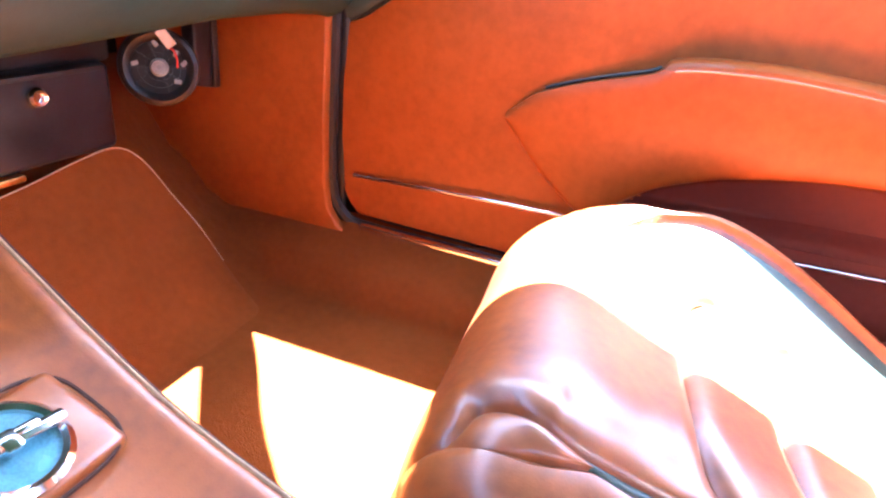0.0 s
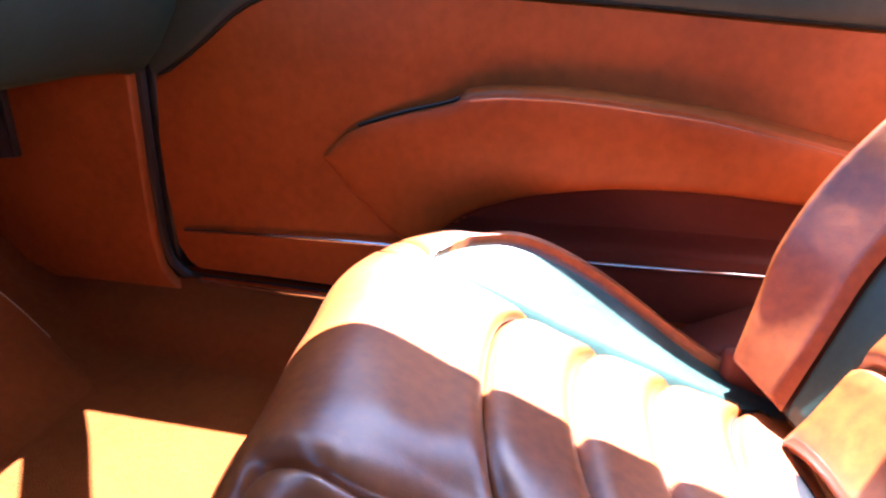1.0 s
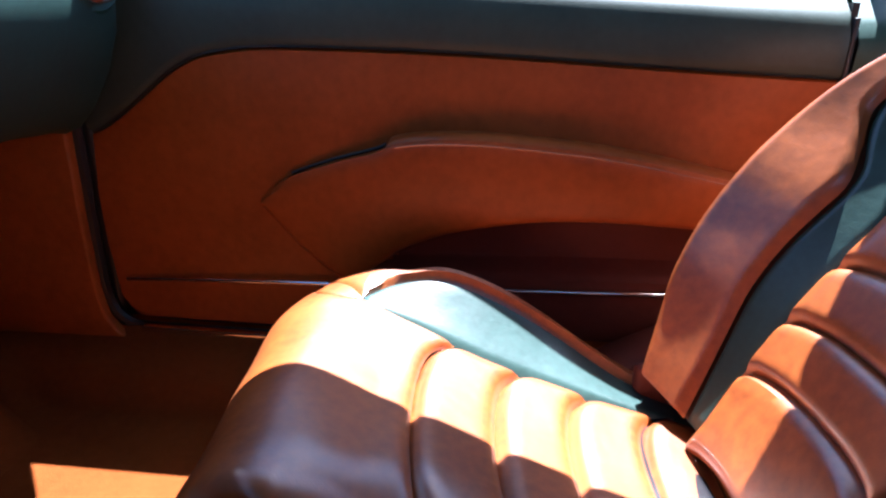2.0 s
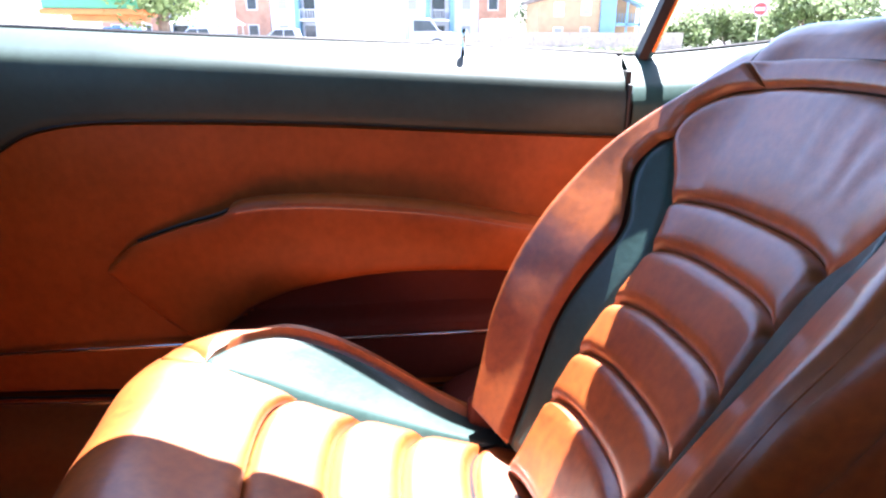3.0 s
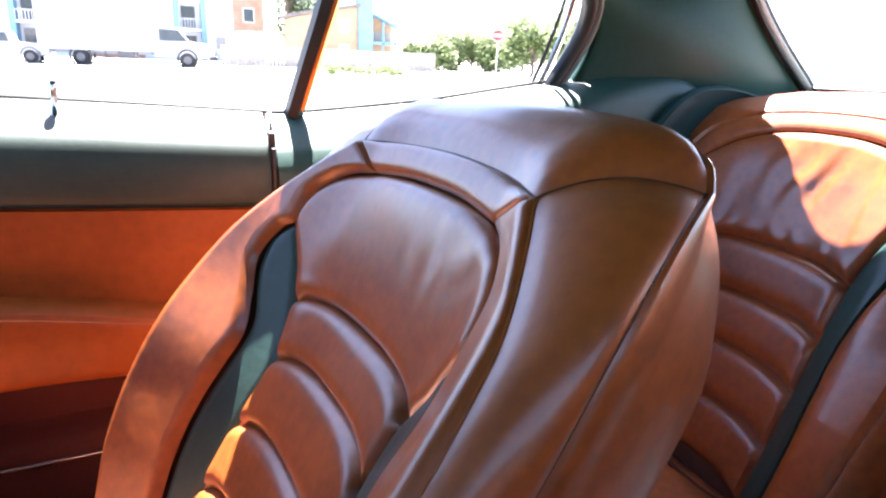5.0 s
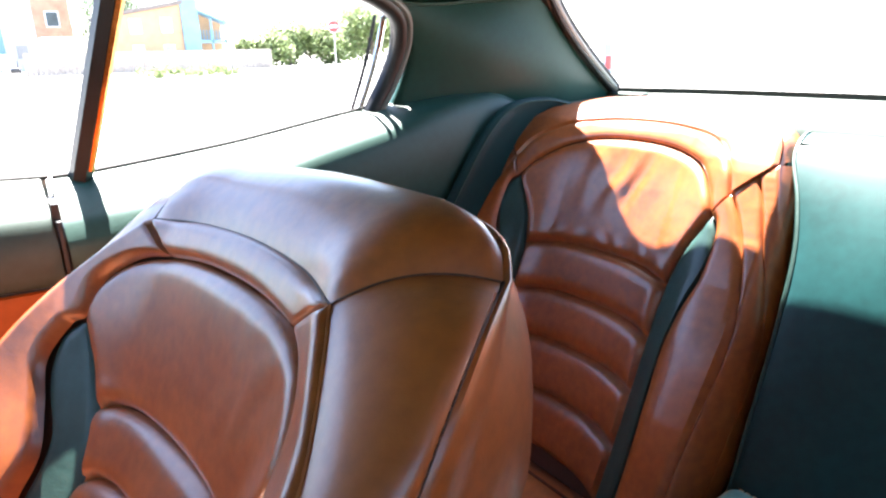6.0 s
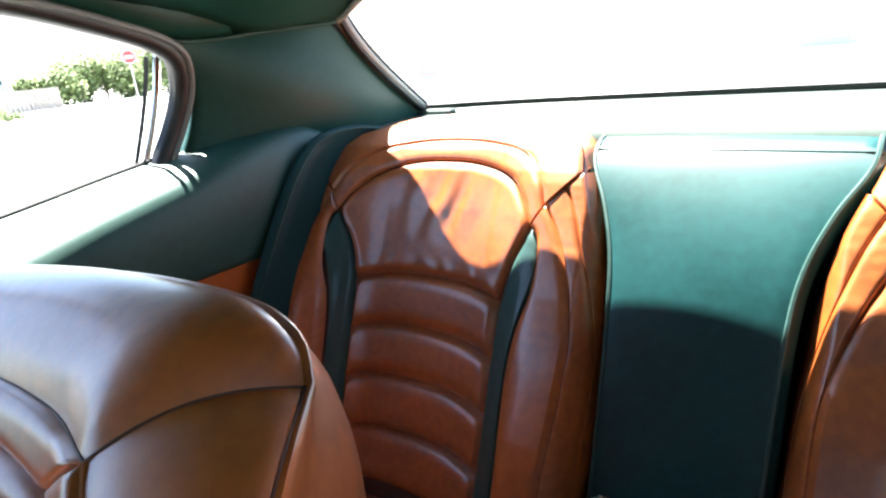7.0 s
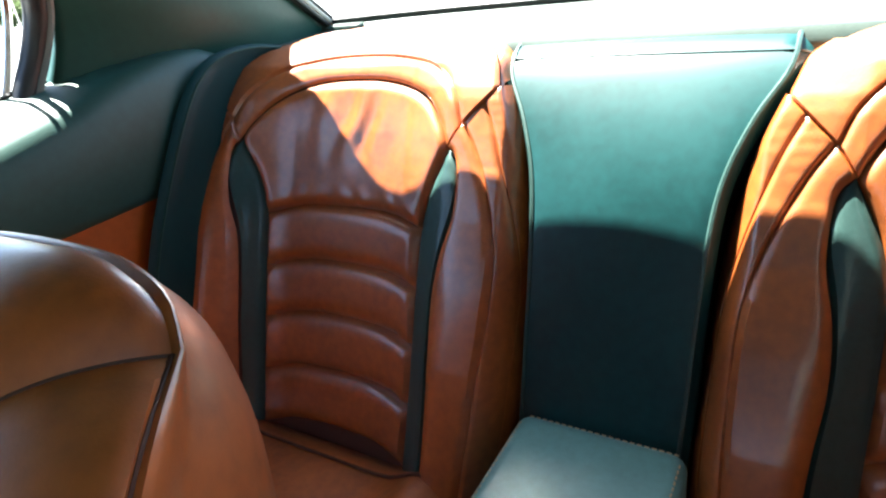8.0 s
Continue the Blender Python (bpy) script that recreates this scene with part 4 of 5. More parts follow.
    groove = table([(0.30, 0.213), (0.533, 0.212), (0.562, 0.219), (0.602, 0.219), (0.66, 0.203), (0.748, 0.185), (1.14, 0.190)])
    CW = 0.285

    def cushion(u, s, h):
        x, z = np.interp(s, prof[:, 0], prof[:, 1]), np.interp(s, prof[:, 0], prof[:, 2])
        x2, z2 = np.interp(s + 0.004, prof[:, 0], prof[:, 1]), np.interp(s + 0.004, prof[:, 0], prof[:, 2])
        tx, tz = x2 - x, z2 - z
        ln = np.maximum(np.sqrt(tx * tx + tz * tz), 1e-9)
        nx, nz = -tz / ln, tx / ln
        a = np.clip((np.abs(u) - 0.165) / (CW - 0.165), 0, 1.2)
        d = hill(s) * a ** 1.3 - 0.010 * np.clip(1 - (u / 0.165) ** 2, 0, 1) * np.clip((s - 0.55) / 0.1, 0, 1)
        fade = np.clip((0.62 - s) / 0.14, 0, 1)
        round_off = np.where(u > 0, 0.032, 0.006) * np.clip((np.abs(u) - 0.16) / 0.13, 0, 1.2) ** 2.2 * fade * fade * (3 - 2 * fade)
        d = d - round_off
        # the inner edge sinks into its groove
        step = np.clip((-u - groove(s) + 0.11) / 0.11, 0, 1) ** 1.4
        d = d - droop(s) * step * step * (3 - 2 * step)
        return np.stack([x + nx * (d + h), u, z + nz * (d + h)], -1)

    U, S = np.meshgrid(np.linspace(-0.215, CW, 40), np.linspace(0.31, 1.13, 70), indexing="ij")
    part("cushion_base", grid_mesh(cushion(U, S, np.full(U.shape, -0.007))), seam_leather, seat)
    ci = table([(0.58, 0.205), (0.645, 0.196), (0.783, 0.182), (0.9, 0.184), (1.0, 0.186), (1.14, 0.195)])
    co = table([(0.58, 0.207), (0.60, 0.226), (0.64, 0.262), (0.70, 0.280), (0.78, 0.283), (0.90, 0.275), (1.0, 0.262), (1.14, 0.245)])

    def cross(s, dx=0.048):
        g = float(ci(s + dx))
        return [(g, s + dx), (g * 0.80, s + dx * 0.30), (g * 0.35, s), (-g * 0.35, s), (-g * 0.80, s + dx * 0.30), (-g, s + dx)]

    lines = [0.700, 0.810, 0.912, 1.018]
    side = [(0.268, 0.31), (0.276, 0.42), (0.277, 0.495), (0.270, 0.513), (0.238, 0.524), (0.214, 0.545), (0.204, 0.572), (0.205, 0.598), (0.197, 0.66), (float(ci(0.748)), 0.748)]
    inboard = [(-0.250, 0.31), (-0.257, 0.42), (-0.252, 0.470), (-0.236, 0.492), (-0.214, 0.506), (-0.212, 0.533), (-0.219, 0.562), (-0.219, 0.602), (-0.203, 0.66), (-float(ci(0.748)), 0.748)]
    front = [(0.268, 0.31), (0.13, 0.31), (0, 0.31), (-0.13, 0.31), (-0.250, 0.31)]
    UV = coons(front, inboard, cross(0.700), side, 100, 100)
    flush = np.clip((UV[..., 0] - 0.15) / 0.05, 0, 1) * np.clip((UV[..., 1] - 0.485) / 0.02, 0, 1) * np.clip((0.66 - UV[..., 1]) / 0.04, 0, 1)
    tucked = np.clip((-UV[..., 0] - 0.15) / 0.05, 0, 1) * np.clip((UV[..., 1] - 0.455) / 0.03, 0, 1)
    part("cushion_front", grid_mesh(puffed(UV, cushion, 0.014, 0.020, sink=-0.003 - 0.008 * flush + 0.009 * tucked, lump=0.004, seed=21, skip="b", ends=0.026, right=0.042)), leather, seat, "smooth rolled front of the cushion")
    for k in range(4):
        s0 = lines[k]
        top = cross(lines[k + 1]) if k < 3 else [(0.19, 1.13), (0.1, 1.12), (-0.1, 1.12), (-0.19, 1.13)]
        s1 = top[0][1]
        lside = [(float(ci(s)), s) for s in np.linspace(s0 + 0.048, s1, 4)]
        UV = coons(cross(s0), [(-u, s) for u, s in lside], top, lside, 36, 14)
        part("cushion_rib", grid_mesh(puffed(UV, cushion, 0.015, 0.028, lump=0.002, seed=30 + k)), leather, seat)
    for s in (1, -1):
        if s > 0:
            UV = np.array([[(ci(x) + (co(x) - ci(x)) * q, x) for x in np.linspace(0.590, 1.13, 50)] for q in np.linspace(0, 1, 14)])
            part("cushion_insert", grid_mesh(puffed(UV, cushion, 0.007, 0.014, lump=0.002, seed=5)), teal_leather, seat, "teal leather cushion insert")
        rim_out = table([(0.31, 0.268), (0.42, 0.276), (0.50, 0.278), (0.552, 0.260), (0.580, 0.234), (0.600, 0.207)])
        rim_in = table([(0.31, 0.250), (0.42, 0.257), (0.47, 0.252), (0.53, 0.240), (0.57, 0.228), (0.60, 0.208)])
        # lower edge of the crescent flap where the inner roll begins
        fold = spline([(-0.302, -0.256, 0.262), (-0.275, -0.255, 0.287), (-0.249, -0.249, 0.294), (-0.215, -0.236, 0.290), (-0.188, -0.218, 0.281)], 40)
        fold_s = np.linspace(0.46, 0.605, 40)
        xs = np.linspace(0.31, 1.13, 160)
        track = []
        for x in xs:
            w = 0.003 + 0.012 * min(1, max(0, (x - 0.600) / 0.13))
            g = cushion(np.array(-float(groove(x))), np.array(x), np.array(0.0)) + np.array((0, -w, -0.4 * w))
            f = np.array([np.interp(x, fold_s, fold[:, k]) for k in range(3)])
            m = min(1, max(0, (x - 0.595) / 0.03))
            track.append(f * (1 - m) + g * m)
        track = np.array(track)
        for _ in range(10):
            track[1:-1] = 0.25 * track[:-2] + 0.5 * track[1:-1] + 0.25 * track[2:]
        # outer bolster: rolls over from the insert and drops to the base
        rows = []
        for x, c in zip(xs, track):
            edge = float(rim_out(x) if s > 0 else rim_in(x))
            w = min(1.0, max(0.0, (x - 0.575) / 0.05))
            inner = edge if x < 0.600 else float(co(x)) if s > 0 else float(groove(x))
            h = 0.003 - 0.006 * w * w * (3 - 2 * w)
            p = cushion(np.array(s * inner), np.array(x), np.array(h))
            q = cushion(np.array(s * max(inner + 0.014, 0.284)), np.array(x), np.array(0.010))
            row = [p, cushion(np.array(s * (inner + 0.005)), np.array(x), np.array(0.009)), cushion(np.array(s * (inner * 0.6 + max(inner + 0.014, 0.284) * 0.4)), np.array(x), np.array(0.013)), q]
            for t in np.linspace(0.12, 1, 9):
                row.append(np.array((q[0], s * (abs(q[1]) + 0.028 * math.sin(min(1, t * 2.2) * math.pi / 2)), q[2] + (0.05 - q[2]) * t ** 1.35)))
            if s < 0 and x > 0.46:
                # inner roll: one plump section carried along the cushion
                full = spline([tuple(c + np.array(d)) for d in ((0, 0, -0.004), (0, -0.006, 0.006), (0, -0.020, 0.011), (0, -0.040, 0.007), (0, -0.058, -0.010), (0, -0.069, -0.048))] + [(c[0], c[1] - 0.072, 0.12), (c[0], c[1] - 0.060, 0.05)], 13)
                m = min(1.0, (x - 0.46) / 0.09)
                m = m * m * (3 - 2 * m)
                row = [a * (1 - m) + b * m for a, b in zip(row, full)]
            # the hidden edge tucks in under its neighbour
            rows.append([row[0] + np.array((0.006, -s * 0.016, -0.020))] + row)
        part("cushion_bolster", grid_mesh(np.array(rows)), leather, seat, "rolled brown cushion bolster")
        if s > 0:
            upper = [(0.205, 0.600), (0.204, 0.572), (0.214, 0.545), (0.238, 0.524)]
            lower = [(0.207, 0.600), (0.234, 0.580), (0.260, 0.552), (0.277, 0.513)]
            UV = coons([upper[0], lower[0]], lower, [upper[-1], lower[-1]], upper, 14, 30)
            part("bolster_gusset", grid_mesh(puffed(UV, cushion, 0.013, 0.006, sink=-0.010, skip="t")), leather, seat)
        else:
            top = spline([tuple(cushion(np.array(u), np.array(x), np.array(-0.001))) for u, x in inboard[2:7]] + [tuple(fold[-1])], 40)
            low = spline([tuple(p) for p in fold], 40)
            q = np.linspace(0, 1, 14)
            arc = (0.007 * np.sin(math.pi * np.linspace(0.12, 1, 40)) + 0.001)[:, None, None] * (np.sqrt(np.clip(1 - (2 * q - 1) ** 2, 0, 1)))[None, :, None]
            G = top[:, None] * (1 - q)[None, :, None] + low[:, None] * q[None, :, None] + arc * np.array((-0.2, -0.5, 0.85))
            tuck = G[:, :1] + np.array((0.010, 0.016, -0.018))
            part("bolster_gusset", grid_mesh(np.concatenate([tuck, G, G[:, -1:] + np.array((0, -0.005, -0.014))], 1)), leather, seat, "crescent leather flap")
            G = []
            for x, c in zip(xs, track):
                if x > 0.598:
                    g = cushion(np.array(-float(groove(x)) + 0.003), np.array(x), np.array(-0.004))
                    G.append([g + np.array((0, 0.010, -0.016))] + [g * (1 - k) + (c + np.array((0, 0, -0.004))) * k + np.array((0, 0, 0.005 * math.sqrt(k * (1 - k)))) for k in np.linspace(0, 1, 9)])
            part("cushion_insert", grid_mesh(np.array(G)), teal_leather, seat, "narrow teal leather cushion insert")
        row = [tuple(cushion(np.array(s * u), np.array(x), np.array(0.004))) for u, x in spline([(0.268, 0.31), (0.276, 0.42), (0.277, 0.500), (0.270, 0.530)] if s > 0 else [(0.251, 0.31), (0.258, 0.42), (0.253, 0.47)], 40)]
        part("stitching", merge(*[tube([row[k], row[k + 1]], 0.0011, 3, 5) for k in range(0, 38, 2)]), stitch, seat, "row of pale stitches")
    part("seat_base", box(-0.29, 0.30, -0.23, 0.23, 0.0, 0.15, 0.02), black_plastic, seat, "dark seat base")
    part("hinge_cover", box(0.24, 0.36, 0.235, 0.262, 0.11, 0.21, 0.010), pocket_leather, seat)
    part("hinge_cover", box(0.24, 0.36, -0.262, -0.235, 0.11, 0.21, 0.010), black_plastic, seat)
    return seat


front_seat()
belt = root("belt_guide", pose(1.035, 0.632, -0.06, 0, 0, 8), "brown plastic seat belt guide beside the front seat", "belt guide")
part("cover", prism([(-0.06, 0.0), (0.10, 0.0), (0.10, 0.125), (0.055, 0.110), (-0.055, 0.058)], "y", -0.05, 0.05, 0.010), pocket_leather, belt)


# ---- rear seats ----
def rear_seat(sign, label):
    seat = root("bucket_seat", pose(2.09, 0.446 if sign > 0 else -0.482, FLOOR_Z if sign > 0 else FLOOR_Z - 0.015), label, "car seat", "rear seats")
    T = math.radians(22)
    UPV, OUT = np.array((math.sin(T), 0, math.cos(T))), np.array((-math.cos(T), 0, math.sin(T)))
    P0 = np.array((0, 0, 0.47))

    # u runs towards the car's side where sign is 1
    def depth(u, v):
        w = np.abs(u)
        a = np.clip((w - 0.13) / 0.115, 0, 1)
        a = a * a * (3 - 2 * a)
        outer = np.interp(v, [-0.32, -0.1, 0.05, 0.15, 0.22, 0.30, 0.36, 0.42], [0.055, 0.058, 0.052, 0.038, 0.028, 0.020, 0.004, -0.030])
        inner = np.interp(v, [-0.32, -0.1, 0.02, 0.12, 0.20, 0.30, 0.36, 0.42], [0.050, 0.046, 0.030, 0.010, 0.004, 0.006, -0.002, -0.030])
        high = np.where(u < 0, inner, outer)
        base = np.interp(v, [-0.32, 0.25, 0.32, 0.36, 0.40, 0.43], [0, 0, -0.004, -0.014, -0.040, -0.075])
        mid = -0.012 * (1 - np.clip((w - 0.12) / 0.08, 0, 1)) - 0.006 * np.clip(1 - (u / 0.13) ** 2, 0, 1)
        side = 0.040 * np.clip((u - 0.19) / 0.09, 0, 1) * np.interp(v, [-0.32, 0.10, 0.24, 0.32], [1, 1, 0.3, 0])
        fall = np.where(u < 0, 0.10 * np.clip((w - 0.292) / 0.05, 0, 1.3) ** 1.8, 0.16 * np.clip((w - 0.308) / 0.06, 0, 1.3) ** 1.7)
        return base + high * a + mid + side - fall

    def back(u, v, h):
        w = P0 + v[..., None] * UPV + (depth(u, v) + h)[..., None] * OUT
        w[..., 1] = u * sign
        return w

    gi_in = table([(-0.31, 0.152), (-0.15, 0.156), (0.0, 0.154), (0.098, 0.156), (0.16, 0.170), (0.228, 0.202)])
    gi_out = table([(-0.31, 0.161), (-0.15, 0.165), (0.0, 0.168), (0.098, 0.170), (0.16, 0.183), (0.228, 0.218)])
    go_in = table([(-0.31, 0.212), (-0.2, 0.214), (-0.1, 0.210), (0.0, 0.202), (0.08, 0.209), (0.14, 0.222), (0.175, 0.225), (0.205, 0.219), (0.228, 0.203)])
    go_out = table([(-0.31, 0.190), (-0.15, 0.196), (0.0, 0.200), (0.08, 0.208), (0.14, 0.226), (0.175, 0.233), (0.205, 0.231), (0.228, 0.219)])
    edges = [0.098, 0.0, -0.096, -0.196, -0.300]

    def rib_line(v, lift=0.024):
        g, h = float(gi_out(v)), float(gi_in(v))
        return [(g, v), (g * 0.6, v + lift * 0.8), (g * 0.15, v + lift), (-h * 0.15, v + lift), (-h * 0.6, v + lift * 0.8), (-h, v)]

    def strip(fn, v0, v1, s, n=6):
        return [(s * float(fn(v)), v) for v in np.linspace(v0, v1, n)]

    def whole(half):
        return half + [(-u, v) for u, v in half[-2::-1]]

    # three seams run up each side, bend at a cross seam and go on as arches over the pillow
    A, B, C, D = (0.218, 0.228), (0.238, 0.263), (0.257, 0.292), (0.279, 0.318)
    arches = [whole([A, (0.192, 0.270), (0.147, 0.310), (0.080, 0.333), (0.0, 0.339)]),
              whole([B, (0.214, 0.310), (0.162, 0.353), (0.085, 0.374), (0.0, 0.380)]),
              whole([C, (0.236, 0.343), (0.182, 0.390), (0.095, 0.412), (0.0, 0.419)]),
              whole([D, (0.260, 0.366), (0.204, 0.410), (0.105, 0.432), (0.0, 0.438)])]
    D_out = (0.304, 0.322)
    arches[0][-2:] = [(-0.182, 0.270), (-0.202, 0.228)]
    arches[1][-2:] = [(-0.206, 0.310), (-0.224, 0.263)]
    arches[3][:3] = [D_out, (0.282, 0.372), (0.216, 0.413)]
    U, V = np.meshgrid(np.linspace(-0.335, 0.350, 44), np.linspace(-0.31, 0.42, 40), indexing="ij")
    squeeze = np.interp(V, [-0.31, 0.1, 0.2, 0.30, 0.37, 0.42], [1, 0.95, 0.90, 0.82, 0.72, 0.56])
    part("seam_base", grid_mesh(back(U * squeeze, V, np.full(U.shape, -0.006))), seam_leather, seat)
    UV = coons(rib_line(edges[0]), strip(gi_in, 0.098, 0.228, -1), arches[0], strip(gi_out, 0.098, 0.228, 1), 64, 44)
    W = puffed(UV, back, 0.013, 0.022, lump=0.003, seed=5 * sign)
    for i in range(64):
        for j in range(44):
            u, v = UV[i, j]
            fold = math.sin((u * 1.0 + v * 0.35) * 95 + 2.0 * noise.noise(Vector((u * 12, v * 9, sign))))
            k = 0.0024 * fold * max(0, 1 - ((u * sign + 0.005) / 0.105) ** 2) * max(0, 1 - ((v - 0.262) / 0.08) ** 2)
            low = max(0, 1 - ((v - 0.128) / 0.03) ** 2) * max(0, 1 - (u / 0.17) ** 2)
            k += 0.0016 * low * math.sin(u * 140 + 3 * noise.noise(Vector((u * 20, v * 20, sign))))
            if sign < 0:
                k += 0.004 * max(0, 1 - ((v - 0.15) / 0.07) ** 2) * math.sin(v * 330 + 4 * noise.noise(Vector((u * 8, v * 10, 2)))) * max(0, u * 5)
            W[i, j] += k * OUT
    part("head_pillow", grid_mesh(W), leather, seat, "creased leather head pillow")
    for k in range(4):
        v1, v0 = edges[k], edges[k + 1]
        UV = coons(rib_line(v0), strip(gi_in, v0, v1, -1, 4), rib_line(v1), strip(gi_out, v0, v1, 1, 4), 34, 14)
        part("back_rib", grid_mesh(puffed(UV, back, 0.013, 0.030, lump=0.002, seed=k)), leather, seat)
    for s in (1, -1):
        gi, go, w = (gi_in, go_in, 0.012) if s < 0 else (gi_out, go_out, 0.036)
        UV = np.array([[(s * (gi(v) + (go(v) - gi(v)) * q), v) for v in np.linspace(-0.31, 0.227, 44)] for q in np.linspace(0, 1, 10)])
        part("back_insert", grid_mesh(puffed(UV, back, 0.006, 0.012)), teal_leather, seat, "teal leather side insert")
        lines = [[(float(go(v)), v) for v in np.linspace(-0.31, 0.205, 8)] + [A],
                 [(0.268, -0.31), (0.272, -0.15), (0.274, 0.0), (0.272, 0.08), (0.264, 0.16), (0.252, 0.225), B] if s > 0 else [(0.286, -0.31), (0.296, -0.15), (0.302, 0.0), (0.298, 0.08), (0.277, 0.16), (0.250, 0.225), B],
                 [(0.305 + w, -0.31), (0.309 + w, -0.15), (0.309 + w, 0.0), (0.305 + w, 0.08), (0.296 + w * 0.8, 0.16), (0.276 + w * 0.4, 0.245), C],
                 [(0.322 + w, -0.31), (0.326 + w, -0.15), (0.326 + w, 0.0), (0.322 + w, 0.08), (0.314 + w, 0.16), (0.298 + w * 0.5, 0.250), D]]
        if s > 0:
            lines[3][-1], lines[2][-1] = D_out, (0.268, 0.293)
        else:
            lines[2][:4] = [(0.322, -0.31), (0.327, -0.15), (0.328, 0.0), (0.322, 0.08)]
            for ln, end in zip(lines, ((0.202, 0.231), (0.2255, 0.267), (0.2585, 0.299), (0.280, 0.321))):
                ln[-1] = end
        lines = [[(s * u, v) for u, v in ln] for ln in lines]
        for k, nm, puff, roll in ((0, "back_bolster", 0.012, 0.015), (1, "edge_bolster", 0.010, 0.009), (2, "edge_welt", 0.008, 0.008)):
            UV = coons([lines[k][0], lines[k + 1][0]], lines[k + 1], [lines[k][-1], lines[k + 1][-1]], lines[k], 12, 150)
            W = puffed(UV, back, puff, roll, sink=-0.004, lump=0.002, seed=7 + k + s, ends=0.003)
            if s < 0 and k:
                for i in range(12):
                    for j in range(150):
                        u, v = UV[i, j]
                        W[i, j] += 0.0006 * math.sin(v * 420 + 5 * noise.noise(Vector((v * 14, u * 5, sign)))) * max(0, noise.noise(Vector((v * 9, sign, k))) + 0.2) * math.sin(math.pi * i / 11) * OUT
            part(nm, grid_mesh(W), leather, seat, ("rounded brown bolster", "outer bolster strip", "narrow edge strip")[k])
        rows = [[back(np.array(u), np.array(v), np.array(h)) + np.array((dx, s * sign * dy, 0)) for h, dx, dy in ((0.0, 0.0, -0.003), (-0.006, 0.01, 0.004), (-0.02, 0.04, 0.006), (-0.03, 0.10, 0.004))] for u, v in spline(lines[3], 60)]
        part("edge_panel", grid_mesh(np.array(rows)), leather, seat)
    for k, nm, puff, roll in ((0, "arch_band", 0.012, 0.015), (1, "crown_band", 0.011, 0.010)):
        lo, hi = arches[k], arches[k + 1] if k == 0 else arches[3]
        UV = coons([lo[0], hi[0]], hi, [lo[-1], hi[-1]], lo, 16, 180)
        part(nm, grid_mesh(puffed(UV, back, puff, roll, sink=-0.004, lump=0.002, seed=3 + k, ends=0.003)), leather, seat, ("arched padded band", "outer arched band")[k])
    rows = []
    for u, v in spline(arches[3], 80):
        p = back(np.array(u), np.array(v), np.array(-0.002))
        rows.append([p, p + np.array((0.015, 0, 0.006)), p + np.array((0.05, 0, 0.004)), p + np.array((0.14, 0, -0.03))])
    part("crown_cap", grid_mesh(np.array(rows)), leather, seat)

    # cushion, low and mostly in shade
    rows = []
    for y in np.linspace(-0.30, 0.28, 30):
        a = min(1, (0.30 + y) / 0.05, (0.28 - y) / 0.05)
        a = math.sqrt(max(0, 1 - (1 - max(0, a)) ** 2))
        hump = 0.035 * math.exp(-((abs(y) - 0.225) / 0.05) ** 2)
        rows.append([(x, y * sign, 0.0 + (z - 0.02) * (0.75 + 0.25 * a) + hump * (0.0 if x < -0.5 else 1)) for x, z in ((-0.56, -0.03), (-0.57, 0.12), (-0.55, 0.20), (-0.50, 0.245), (-0.42, 0.255), (-0.30, 0.245), (-0.20, 0.230), (-0.14, 0.222), (-0.10, 0.200), (-0.08, 0.15), (-0.07, 0.05))])
    part("cushion", grid_mesh(np.array(rows)), leather, seat, "low brown seat cushion")
    part("cushion_seam", tube([(-0.15, y * sign, 0.206 + 0.035 * math.exp(-((abs(y) - 0.225) / 0.05) ** 2)) for y in np.linspace(-0.27, 0.25, 20)], 0.003, 50, 5), seam_leather, seat)
    return seat


rear_seat(1, "brown leather rear bucket seat with teal inserts, half in sun")
rear_seat(-1, "brown leather rear bucket seat with teal inserts and creased bolster")

# teal wing between the rear seat and the quarter trim
wing = root("seat_wing", Matrix.Identity(4), "teal padded wing between rear seat and side trim, darkened for shade", "seat trim")
face = [(1.80, 0.10, 0.0), (1.86, 0.26, 0.0), (1.905, 0.36, 0.0), (1.945, 0.44, 0.0), (2.012, 0.545, 0.0), (2.085, 0.640, 0.0), (2.150, 0.683, 0.0), (2.24, 0.690, 0.0), (2.34, 0.672, 0.0)]
rows = []
for x, z, _ in spline(face, 40):
    rows.append([(x + 0.03, 0.712, z - 0.01), (x + 0.010, 0.708, z + 0.002), (x - 0.004, 0.698, z + 0.003), (x - 0.003, 0.692, z + 0.001), (x + 0.004, 0.686, z - 0.004), (x + 0.03, 0.688, z - 0.014), (x + 0.09, 0.700, z - 0.03), (x + 0.2, 0.71, z - 0.05)])
# darker teal puts the narrow gap's shade into the pad's colour
gap_shade_teal = material("gap_shade_teal", (0.004, 0.034, 0.034), 0.5, spec=0.3, vary=0.14, scale=6)
part("pad", grid_mesh(np.array(rows)), gap_shade_teal, wing)
part("piping", tube([tuple(r[4]) for r in rows], 0.0022, 60, 6), teal_trim, wing, "teal leather piping")
structure("wall_wheelhouse", box(2.12, 2.44, 0.715, 0.735, -0.15, 0.50, 0.005), black_plastic, "dark wheelhouse side beside the rear seat", "wall")

